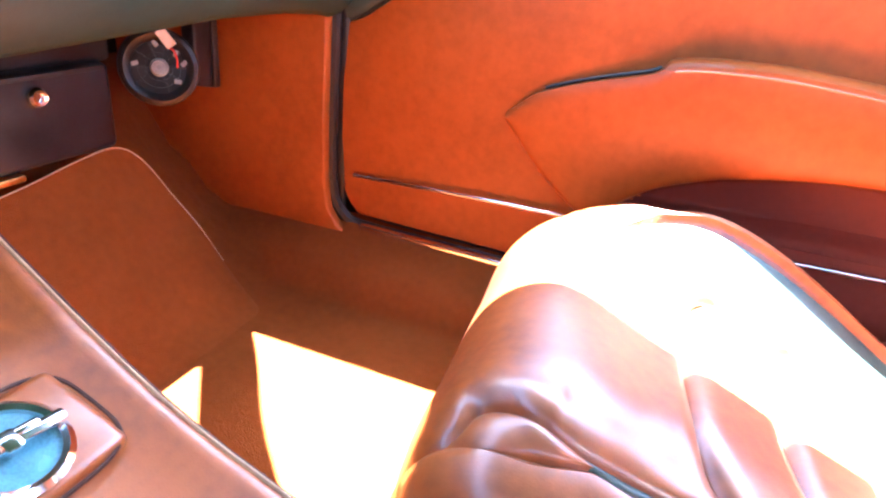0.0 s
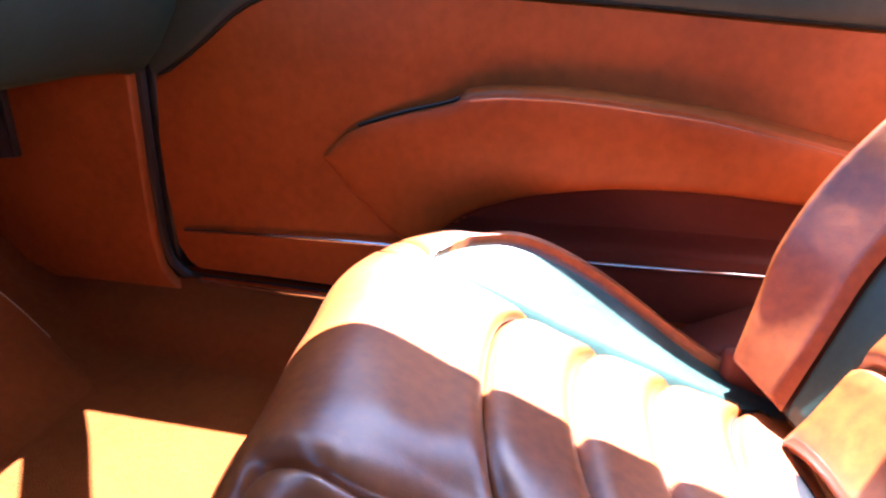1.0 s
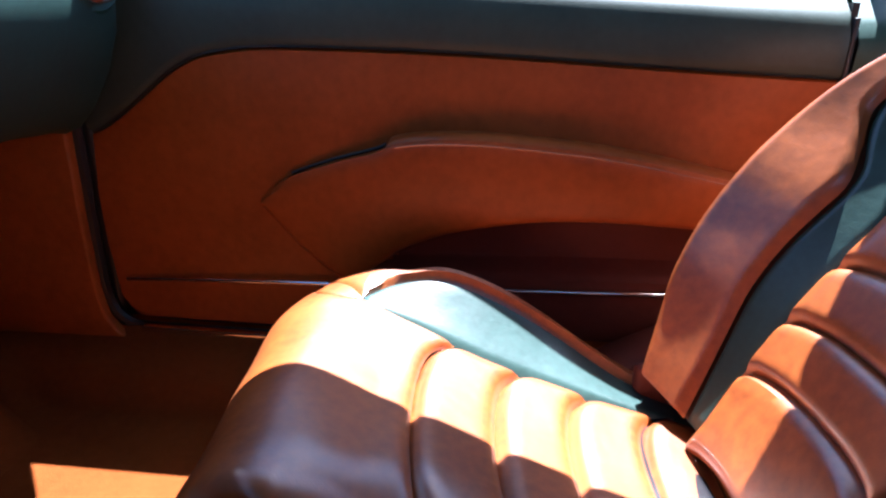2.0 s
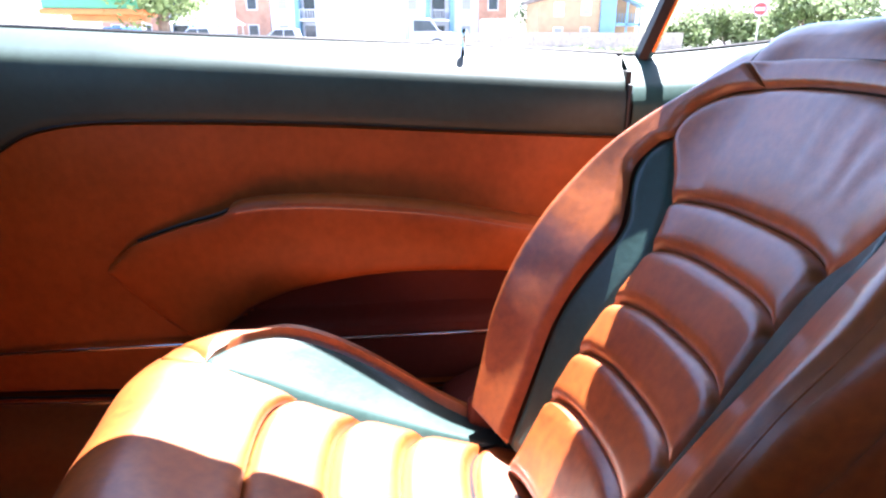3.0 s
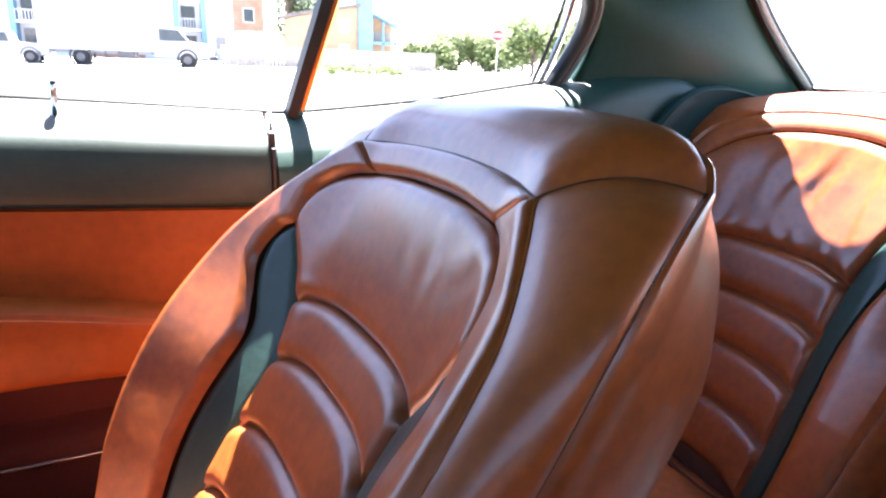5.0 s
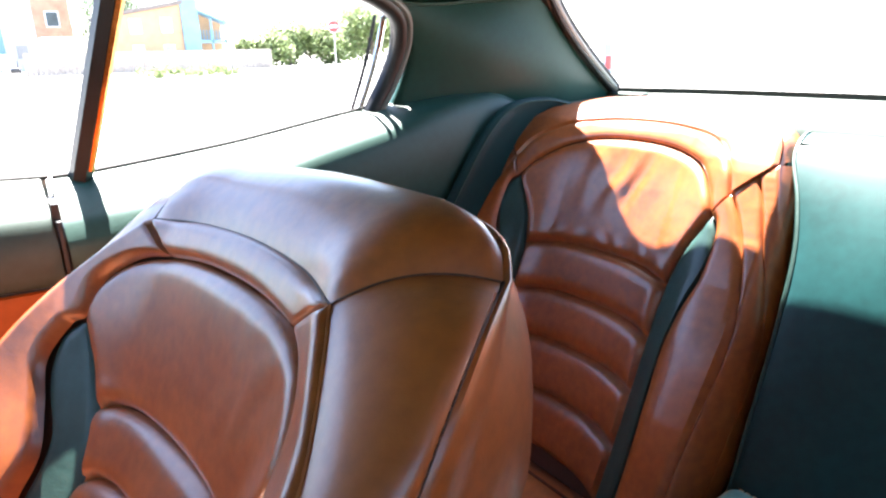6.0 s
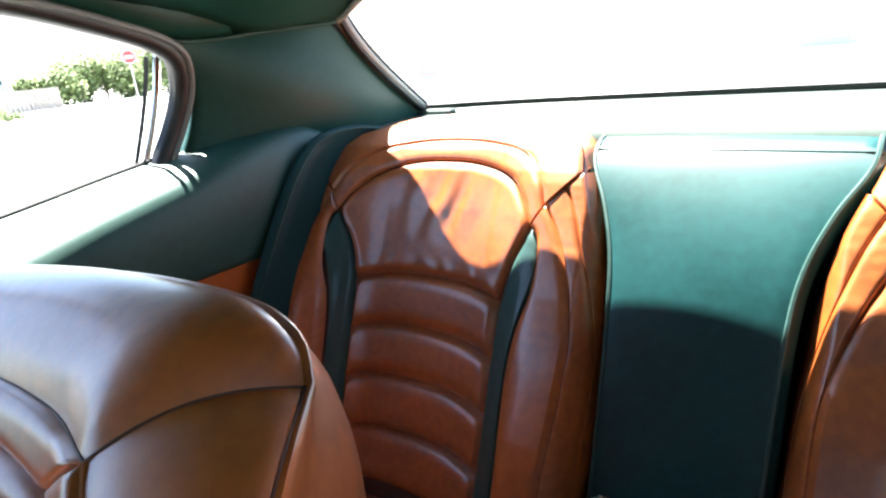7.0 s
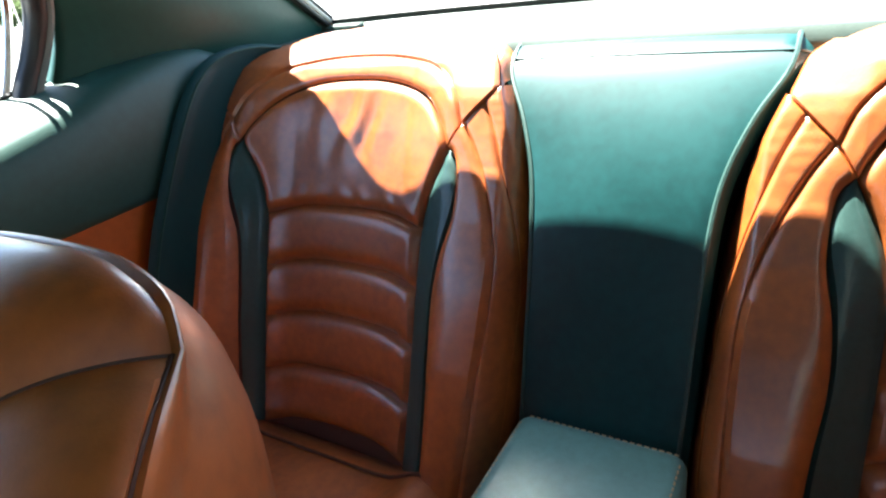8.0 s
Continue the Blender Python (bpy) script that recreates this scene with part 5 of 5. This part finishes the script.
# teal panel between the rear seats, and the armrest
T = math.radians(22)
rows = []
half_w = table([(-0.40, 0.102), (-0.1, 0.108), (0.10, 0.112), (0.2, 0.122), (0.28, 0.150), (0.345, 0.185), (0.40, 0.19)])
bulge = table([(-0.40, -0.02), (0.0, -0.006), (0.13, 0.0), (0.20, -0.003), (0.27, -0.014), (0.33, -0.030), (0.365, -0.044), (0.388, -0.061), (0.405, -0.095)])
for v in np.concatenate([np.linspace(-0.40, 0.26, 24), np.linspace(0.28, 0.393, 14)]):
    w, row = float(half_w(v)), []
    for q in np.linspace(-1, 1, 24):
        edge = 0.020 * (1 - math.sqrt(max(0, 1 - max(0, (abs(q) * w - w + 0.018) / 0.018) ** 2)))
        d = float(bulge(v)) - edge + 0.004 * (1 - q * q)
        row.append((2.09 + v * math.sin(T) - d * math.cos(T), q * (w + 0.016) - 0.016, 0.32 + v * math.cos(T) + d * math.sin(T)))
    rows.append(row)
rows += [[(2.322 + 0.004 * k, p[1], 0.6625 + 0.0015 * k) for p in rows[-1]] for k in range(3)]
centre = root("seat_divider", Matrix.Identity(4), "deep teal suede panel between the two rear seats", "seat panel")
part("panel", grid_mesh(np.array(rows)), teal_suede, centre)
for k in (1, -2):
    part("edge_piping", tube([tuple(r[k]) for r in rows], 0.0035, 60, 6), teal_leather, centre, "teal leather piping")
part("top_seam", tube([tuple(p) for p in rows[-7]], 0.0016, 40, 5), teal_leather, centre)
ARM = pose(1.86, -0.022, 0.10)
arm = part("armrest", box(-0.30, 0.165, -0.124, 0.108, -0.25, 0.098, 0.022, 5, ARM), pale_teal, centre, "pale teal leather armrest with light stitching")
for a, b in (((-0.28, 0.099), (0.145, 0.099)), ((-0.28, -0.115), (0.145, -0.115)), ((0.157, -0.111), (0.157, 0.095))):
    n = 44 if a[1] == b[1] else 22
    ends = [(a[0] + (b[0] - a[0]) * k / n, a[1] + (b[1] - a[1]) * k / n) for k in range(n + 1)]
    bm = merge(*[tube([(*ends[k], 0.0935), (*((e * 0.4 + f * 0.6) for e, f in zip(ends[k], ends[k + 1])), 0.0935)], 0.0013, 3, 5) for k in range(n)])
    bm.transform(ARM)
    part("stitching", bm, stitch, arm, "row of pale stitches")


# ---- outdoors ----
GROUND_Z = -0.45
concrete = material("pale_concrete", (0.42, 0.41, 0.39), 0.9, vary=0.10, scale=0.35, spec=0.2)
brick_paint = material("brick_facade", (0.42, 0.24, 0.17), 0.9, vary=0.18, scale=1.2, spec=0.2)
white_paint = material("white_paint", (0.62, 0.64, 0.68), 0.4, vary=0.03, scale=1.0)
blue_paint = material("blue_cladding", (0.16, 0.30, 0.40), 0.7, vary=0.08, scale=1.5)
tan_siding = material("tan_siding", (0.42, 0.28, 0.17), 0.85, vary=0.10, scale=1.5)
roof_shingle = material("roof_shingle", (0.16, 0.14, 0.13), 0.9, vary=0.2, scale=4)
dark_window = material("dark_window", (0.03, 0.045, 0.06), 0.12, vary=0.2, scale=2)
tyre = material("tyre_rubber", (0.02, 0.02, 0.02), 0.8, vary=0.2, scale=8)
fence_wood = material("weathered_fence", (0.30, 0.27, 0.24), 0.9, vary=0.2, scale=3)
bark = material("tree_bark", (0.16, 0.12, 0.09), 0.95, vary=0.25, scale=6)
leaf_dark = material("leaf_green", (0.055, 0.105, 0.030), 0.6, vary=0.35, scale=2.0, spec=0.3)
leaf_light = material("leaf_light_green", (0.17, 0.23, 0.08), 0.6, vary=0.35, scale=2.0, spec=0.3)
sign_red = material("sign_red", (0.55, 0.03, 0.03), 0.5, vary=0.05, scale=3)
orange_paint = material("orange_paint", (0.60, 0.16, 0.04), 0.6, vary=0.1, scale=2)
green_paint = material("green_paint", (0.06, 0.28, 0.15), 0.5, vary=0.08, scale=2)
truck_white = material("truck_white", (0.34, 0.37, 0.43), 0.35, vary=0.06, scale=1.0)
wheel_grey = material("wheel_grey", (0.10, 0.10, 0.11), 0.4, vary=0.1, scale=4)
car_blue = material("car_blue", (0.04, 0.12, 0.30), 0.25, vary=0.05, scale=2, coat=0.6)

bm = bmesh.new()
bmesh.ops.create_circle(bm, cap_ends=True, radius=2500, segments=64, matrix=Matrix.Translation((0, 0, GROUND_Z)))
structure("ground", bm, concrete, "pale sunlit concrete lot reaching the horizon", "ground", False)


def wheel(x, y, z, r, w, parent):
    m = pose(x, y, z, 90, 0, 0)
    t = part("wheel", lathe([(r * 0.55, -w / 2), (r * 0.95, -w / 2), (r, -w * 0.3), (r, w * 0.3), (r * 0.95, w / 2), (r * 0.55, w / 2)], 24, m), tyre, parent)
    part("rim", lathe([(0.0, w * 0.42), (r * 0.3, w * 0.45), (r * 0.56, w * 0.36), (r * 0.56, -w * 0.36), (r * 0.3, -w * 0.45), (0.0, -w * 0.42)], 20, m), wheel_grey, t)


def pickup(x, y, yaw, label, paint):
    car = root("pickup_truck", pose(x, y, GROUND_Z, 0, 0, yaw), label, "pickup truck", "parked vehicles")
    part("body", merge(prism([(-2.75, 0.45), (2.70, 0.45), (2.75, 0.85), (2.60, 1.08), (1.25, 1.16), (0.55, 1.72), (-0.70, 1.74), (-0.92, 1.14), (-2.75, 1.12)], "y", -0.92, 0.92, 0.05)), paint, car, "painted truck body")
    for s in (1, -1):
        for wx in (-1.75, 1.75):
            part("wheel_arch", lathe([(0.42, -0.02), (0.52, -0.02), (0.52, 0.02), (0.42, 0.02)], 24, pose(wx, s * 0.925, 0.42, 90, 0, 0), True), wheel_grey, car)
        part("side_window", prism([(1.05, 1.17), (0.52, 1.64), (0.02, 1.65), (0.02, 1.17)], "y", s * 0.915, s * 0.935), dark_window, car)
        part("side_window", prism([(-0.06, 1.17), (-0.06, 1.65), (-0.66, 1.66), (-0.80, 1.17)], "y", s * 0.915, s * 0.935), dark_window, car)
        for wx in (-1.75, 1.75):
            wheel(wx, s * 0.84, 0.38, 0.38, 0.24, car)
    part("windscreen", prism([(1.27, 1.18), (1.32, 1.18), (0.62, 1.70), (0.57, 1.70)], "y", -0.78, 0.78), dark_window, car)
    part("bumper", box(2.70, 2.86, -0.9, 0.9, 0.45, 0.68, 0.04), steel, car)
    for s in (1, -1):
        part("headlight", box(2.66, 2.78, s * 0.72 - 0.16, s * 0.72 + 0.16, 0.82, 1.0, 0.03), chrome, car)
    return car


pickup(-7.9, 45.0, 178, "white pickup truck parked across the lot", truck_white)
pickup(-12.3, 41.5, 172, "white crew pickup parked beside a tree", truck_white)
pickup(-15.9, 38.5, 160, "blue car parked beyond the kerb tree", car_blue)

truck = root("box_truck", pose(-1.0, 45.0, GROUND_Z), "white box truck parked side-on in the lot", "truck", "parked vehicles")
part("cargo_box", box(-4.7, 1.2, -1.2, 1.2, 0.84, 4.0, 0.05), truck_white, truck, "tall white cargo box")
part("cab", prism([(1.4, 0.55), (4.9, 0.55), (5.0, 1.25), (4.55, 1.45), (3.5, 1.55), (2.9, 2.35), (1.4, 2.4)], "y", -1.05, 1.05, 0.08), truck_white, truck, "white cab")
part("chassis", box(-4.6, 4.6, -0.45, 0.45, 0.68, 0.86, 0.02), truck_white, truck)
part("underride_bar", merge(box(-1.3, 0.5, -1.12, -1.06, 0.42, 0.50, 0.01), box(-1.3, -1.22, -1.12, -1.06, 0.42, 1.0, 0.01), box(0.42, 0.5, -1.12, -1.06, 0.42, 1.0, 0.01)), wheel_grey, truck)
part("rear_bumper", box(-4.85, -4.6, -1.0, 1.0, 0.45, 0.7, 0.02), wheel_grey, truck)
part("front_bumper", box(4.6, 5.12, -1.06, 1.06, 0.42, 0.72, 0.04), black_plastic, truck, "dark front bumper")
for s in (1, -1):
    part("cab_window", prism([(1.75, 1.55), (3.38, 1.58), (2.85, 2.22), (1.75, 2.25)], "y", s * 1.045, s * 1.065), dark_window, truck)
    for wx in (-2.6, 3.3):
        part("wheel_arch", lathe([(0.50, -0.03), (0.62, -0.03), (0.62, 0.03), (0.50, 0.03)], 24, pose(wx, s * 1.06, 0.5, 90, 0, 0), True), black_plastic, truck)
        wheel(wx, s * 0.95, 0.45, 0.45, 0.3, truck)
part("grille", box(4.92, 5.05, -0.8, 0.8, 0.65, 1.2, 0.03), black_plastic, truck, "dark grille")
part("fuel_box", box(-0.6, 0.3, -1.0, -0.5, 0.5, 0.95, 0.03), wheel_grey, truck)

van = root("cargo_trailer", pose(8.1, 60.0, GROUND_Z), "small white enclosed trailer by the fence", "trailer", "parked vehicles")
part("box", box(-1.35, 1.35, -1.0, 1.0, 0.45, 2.75, 0.15), truck_white, van)
for s in (1, -1):
    wheel(0.0, s * 0.95, 0.34, 0.34, 0.22, van)


def apartment():
    b = root("apartment_building", pose(0, 75.0, GROUND_Z), "three-storey brick and white apartment block with balconies", "building")
    bays = [(-34, -27.5, "brick"), (-27.5, -24, "balcony"), (-24, -19.2, "white"), (-19.2, -15.4, "brick"), (-15.4, -12.6, "white"), (-12.6, -9.6, "balcony"), (-9.6, -6.6, "white"), (-6.6, -1.0, "brick"),
            (-1.0, 2.0, "white"), (2.0, 5.2, "balcony"), (5.2, 8.0, "white"), (8.0, 11.2, "brick")]
    for x0, x1, kind in bays:
        if kind == "balcony":
            part("recess", box(x0, x1, 1.6, 8.0, 0, 10.5), white_paint, b)
            for sx in (x0 + 0.25, x1 - 0.25):
                part("pier", box(sx - 0.25, sx + 0.25, -0.25, 1.6, 0, 10.5, 0.02), blue_paint, b, "blue balcony pier")
            for fl in range(3):
                z = 0.2 + 3.0 * fl
                part("balcony", box(x0 + 0.5, x1 - 0.5, -0.2, 1.6, z + 2.75, z + 3.0), white_paint, b)
                part("rail", merge(*[box(x0 + 0.5 + k * 0.28, x0 + 0.56 + k * 0.28, -0.18, -0.12, z + 3.0, z + 3.95) for k in range(int((x1 - x0 - 1) / 0.28))], box(x0 + 0.5, x1 - 0.5, -0.2, -0.1, z + 3.92, z + 4.0)), white_paint, b)
                part("balcony_door", box(x0 + 0.8, x1 - 1.0, 1.52, 1.62, z + 0.1, z + 2.3), dark_window, b)
        else:
            part("wall", box(x0, x1, 0 if kind == "brick" else 0.3, 8.0, 0, 10.5), brick_paint if kind == "brick" else white_paint, b, "brick wall" if kind == "brick" else "white wall")
            front = 0 if kind == "brick" else 0.3
            n = max(1, int((x1 - x0) / 2.6))
            for k in range(n):
                cx_ = x0 + (k + 0.5) * (x1 - x0) / n
                for fl in range(3):
                    z = 1.1 + 3.0 * fl
                    wdw = part("window", box(cx_ - 0.6, cx_ + 0.6, front - 0.06, front + 0.05, z, z + 1.5), white_paint, b)
                    part("pane", box(cx_ - 0.5, cx_ + 0.5, front - 0.075, front - 0.062, z + 0.1, z + 1.4), dark_window if kind == "brick" else grey_plastic, wdw)
    part("roof", prism([(-0.8, 10.5), (8.6, 10.5), (4.0, 13.0)], "x", -34.5, 11.7), roof_shingle, b)
    return b


apartment()


def house():
    h = root("house", pose(15.5, 60.0, GROUND_Z), "two-storey tan house with blue chimney and side balcony", "house")
    part("wall", prism([(-3.4, 0), (2.2, 0), (2.2, 5.4), (-3.4, 4.3)], "y", 0.0, 7.0), tan_siding, h, "tan siding wall")
    part("roof", prism([(-3.9, 4.25), (2.4, 5.45), (2.4, 5.75), (-3.9, 4.55)], "y", -0.4, 7.4), roof_shingle, h)
    part("chimney", box(2.2, 3.6, -0.3, 1.0, 0, 6.6, 0.03), blue_paint, h, "blue clad chimney")
    part("wing", prism([(3.6, 0), (6.0, 0), (6.0, 3.9), (3.6, 5.0)], "y", 1.4, 7.0), tan_siding, h)
    part("wing_roof", prism([(3.5, 4.95), (6.3, 3.75), (6.3, 3.95), (3.5, 5.15)], "y", -0.2, 7.2), blue_paint, h)
    part("deck", box(3.6, 6.0, -0.1, 1.4, 2.2, 2.45), blue_paint, h)
    for k in range(9):
        part("baluster", box(3.65 + 0.28 * k, 3.71 + 0.28 * k, -0.1, -0.04, 2.45, 3.3), blue_paint, h)
    for px in (4.7, 5.9):
        part("post", box(px - 0.08, px + 0.08, -0.1, 0.06, 0, 4.3), blue_paint, h)
    for wx, wz in ((-1.6, 3.0), (0.9, 3.1), (0.9, 0.9), (-1.6, 0.9)):
        w = part("window", box(wx - 0.45, wx + 0.45, -0.06, 0.03, wz, wz + 1.2), white_paint, h)
        part("pane", box(wx - 0.36, wx + 0.36, -0.075, -0.062, wz + 0.08, wz + 1.12), grey_plastic, w)
    return h


house()
fence = root("wood_fence", pose(0, 53.5, GROUND_Z), "weathered grey board fence in front of the house", "fence")
for k in range(60):
    x = 5.0 + 0.30 * k
    part("board", box(x, x + 0.28, 0, 0.03, 0, 1.55 + 0.03 * random.random()), fence_wood, fence, smooth=False)


def leaves(blobs, count, size, rnd):
    """Many small tilted leaf quads gathered in uneven clumps."""
    verts, faces = [], []
    weights = [r ** 2 for *_, r in blobs]
    for _ in range(count):
        bx, by, bz, r = rnd.choices(blobs, weights)[0]
        d = Vector((rnd.gauss(0, 1), rnd.gauss(0, 1), rnd.gauss(0, 0.85))).normalized() * r * rnd.uniform(0.45, 1.05)
        c = Vector((bx, by, bz)) + d
        a = Vector((rnd.gauss(0, 1), rnd.gauss(0, 1), rnd.gauss(0, 1))).normalized() * size * rnd.uniform(0.6, 1.3)
        b = a.orthogonal().normalized() * size * rnd.uniform(0.35, 0.7)
        i = len(verts)
        verts += [c - a, c + b, c + a, c - b]
        faces.append((i, i + 1, i + 2, i + 3))
    me = bpy.data.meshes.new("leaves")
    me.from_pydata([tuple(v) for v in verts], [], faces)
    return me


def tree(x, y, height, spread, label, seed, trunk=0.25, mat=leaf_dark, low=0.35, count=3500, size=0.16):
    rnd = random.Random(seed)
    t = root("tree", pose(x, y, GROUND_Z), label, "tree", "trees in the lot")
    limbs = [tube([(0, 0, 0), (0.05 * spread, 0.02, height * low), (0.02, 0.05, height * 0.75)], trunk, 12, 8)]
    blobs = []
    for k in range(9):
        a, z = rnd.uniform(0, 6.28), height * rnd.uniform(low + 0.12, 0.92)
        reach = spread * rnd.uniform(0.25, 0.75) * (1.15 - z / height * 0.6)
        p = (reach * math.cos(a), reach * math.sin(a), z)
        limbs.append(tube([(0.03 * spread, 0.02, height * low * rnd.uniform(0.8, 1.3)), (p[0] * 0.5, p[1] * 0.5, p[2] * 0.85), p], trunk * 0.3, 8, 5))
        blobs.append((*p, spread * rnd.uniform(0.28, 0.5)))
    part("trunk", merge(*limbs), bark, t, "rough brown trunk and limbs")
    me = leaves(blobs, count, size, rnd)
    me.materials.append(mat)
    crown = new("crown", me)
    crown.parent = t
    tagged(crown, "uneven green leaf crown")
    return t


tree(13.0, 70.0, 9.0, 4.4, "dark green broadleaf tree beside the apartment block", 3, low=0.22, count=5200)
tree(-11.3, 32.0, 5.4, 3.0, "broadleaf kerb tree with yellow-green leaves", 5, trunk=0.28, mat=leaf_light, low=0.42, count=3000)
for k, (x, y, h, s) in enumerate(((27.4, 60, 3.5, 3.2), (30.0, 61, 3.9, 3.2), (32.6, 60, 4.3, 3.8), (28.4, 46, 4.7, 3.4), (31.3, 46, 5.3, 3.8), (36.5, 62, 4.4, 4.0), (24.5, 62, 2.4, 1.8))):
    tree(x, y, h, s, "leafy green tree at the lot's far edge", 11 + k, trunk=0.12, mat=leaf_light, low=0.14, count=4200, size=0.19)


def shrub(x, y, r, seed):
    rnd = random.Random(seed)
    blobs = [(rnd.uniform(-r, r), rnd.uniform(-r, r) * 0.6, r * rnd.uniform(0.4, 0.75), r * rnd.uniform(0.4, 0.6)) for _ in range(6)]
    me = leaves(blobs, 700, 0.07, rnd)
    me.materials.append(leaf_light)
    return tagged(_place("shrub", me, pose(x, y, GROUND_Z)), "low yellow-green shrub at the lot's edge", "shrub", "shrubs")


def _place(name, me, m):
    ob = new(name, me)
    ob.matrix_world = m
    return ob


for k, (x, y, r) in enumerate(((9.6, 38, 0.6), (10.6, 38.5, 0.7), (11.6, 38, 0.55), (12.6, 37, 0.6), (13.3, 36.2, 0.65), (14.2, 38, 0.5))):
    shrub(x, y, r, 40 + k)

stop = root("stop_sign", pose(21.1, 38.1, GROUND_Z, 0, 0, -29), "red octagonal stop sign on a thin grey pole", "road sign")
part("pole", lathe([(0.0, 0.0), (0.035, 0.0), (0.035, 3.05), (0.0, 3.05)], 12), steel, stop)
part("plate", lathe([(0.0, 0.0), (0.41, 0.0), (0.41, 0.02), (0.0, 0.02)], 8, pose(0, -0.05, 2.75, 90, 0, 0) @ pose(0, 0, 0, 0, 0, 22.5)), white_paint, stop, "white rim")
part("face", lathe([(0.0, 0.0), (0.375, 0.0), (0.375, 0.008), (0.0, 0.008)], 8, pose(0, -0.07, 2.75, 90, 0, 0) @ pose(0, 0, 0, 0, 0, 22.5)), sign_red, stop, "red face")
part("lettering", box(-0.24, 0.24, -0.086, -0.081, 2.67, 2.83), white_paint, stop, "white lettering band")

canopy = root("shop_canopy", pose(-12.9, 30.0, GROUND_Z, 0, 0, 8), "green and orange shop canopy on posts", "canopy")
part("fascia", box(-2.6, 1.5, 0, 3.0, 2.35, 3.6, 0.04), green_paint, canopy, "green fascia")
part("soffit", box(-2.7, 1.6, -0.1, 3.1, 2.12, 2.35, 0.03), orange_paint, canopy, "orange lower band")
part("base", box(-1.6, 1.3, 0.4, 2.4, 1.85, 2.12, 0.03), orange_paint, canopy)
for px in (-2.3, 1.2):
    part("post", box(px - 0.08, px + 0.08, 1.2, 1.36, 0, 2.12), white_paint, canopy)
tent = root("canopy_tent", pose(-14.6, 50.0, GROUND_Z), "white pop-up canopy tent beyond the parked trucks", "tent")
bm = bmesh.new()
bmesh.ops.create_cone(bm, cap_ends=False, segments=4, radius1=3.1, radius2=0.15, depth=1.5, matrix=pose(0, 0, 2.85, 0, 0, 45))
part("roof", bm, white_paint, tent, "peaked white roof", False)
for sx in (-2, 2):
    for sy in (-2, 2):
        part("leg", box(sx - 0.04, sx + 0.04, sy - 0.04, sy + 0.04, 0, 2.15), steel, tent)
kiosk = root("vending_box", pose(25.9, 19.4, GROUND_Z, 0, 0, -52), "blue and red vending box standing in the lot", "vending box")
part("cabinet", box(-0.55, 0.55, -0.3, 0.3, 0, 1.3, 0.03), blue_paint, kiosk)
part("panel", box(-0.45, 0.45, -0.315, -0.302, 0.15, 0.75), sign_red, kiosk, "red lower panel")
block = root("concrete_block", pose(18.2, 7.8, GROUND_Z, 0, 0, 25), "low beige concrete wheel stop behind the car", "wheel stop")
part("block", prism([(-0.55, 0), (0.55, 0), (0.50, 0.30), (0.34, 0.40), (-0.34, 0.40), (-0.50, 0.30)], "y", -0.35, 0.35, 0.03), tan_siding, block)
shed = root("teal_shed", pose(29.0, 3.6, GROUND_Z), "tall teal painted shed behind the car", "shed")
part("wall", box(0, 3.0, -1.1, 1.1, 0, 2.9, 0.02), material("teal_siding", (0.12, 0.30, 0.30), 0.7, vary=0.1, scale=2), shed)
part("roof", prism([(-0.3, 2.9), (3.3, 2.9), (1.5, 3.6)], "y", -1.3, 1.3), roof_shingle, shed)
bin_ = root("green_dumpster", pose(29.0, 18.2, GROUND_Z - 0.0, 0, 0, -55), "green steel dumpster at the lot's edge", "dumpster")
part("bin", prism([(-2.1, 0.1), (2.1, 0.1), (2.3, 1.1), (-2.3, 1.1)], "y", -0.9, 0.9, 0.03), green_paint, bin_)
part("lid", box(-2.3, 2.3, -0.95, 0.95, 1.1, 1.18, 0.02), black_plastic, bin_)
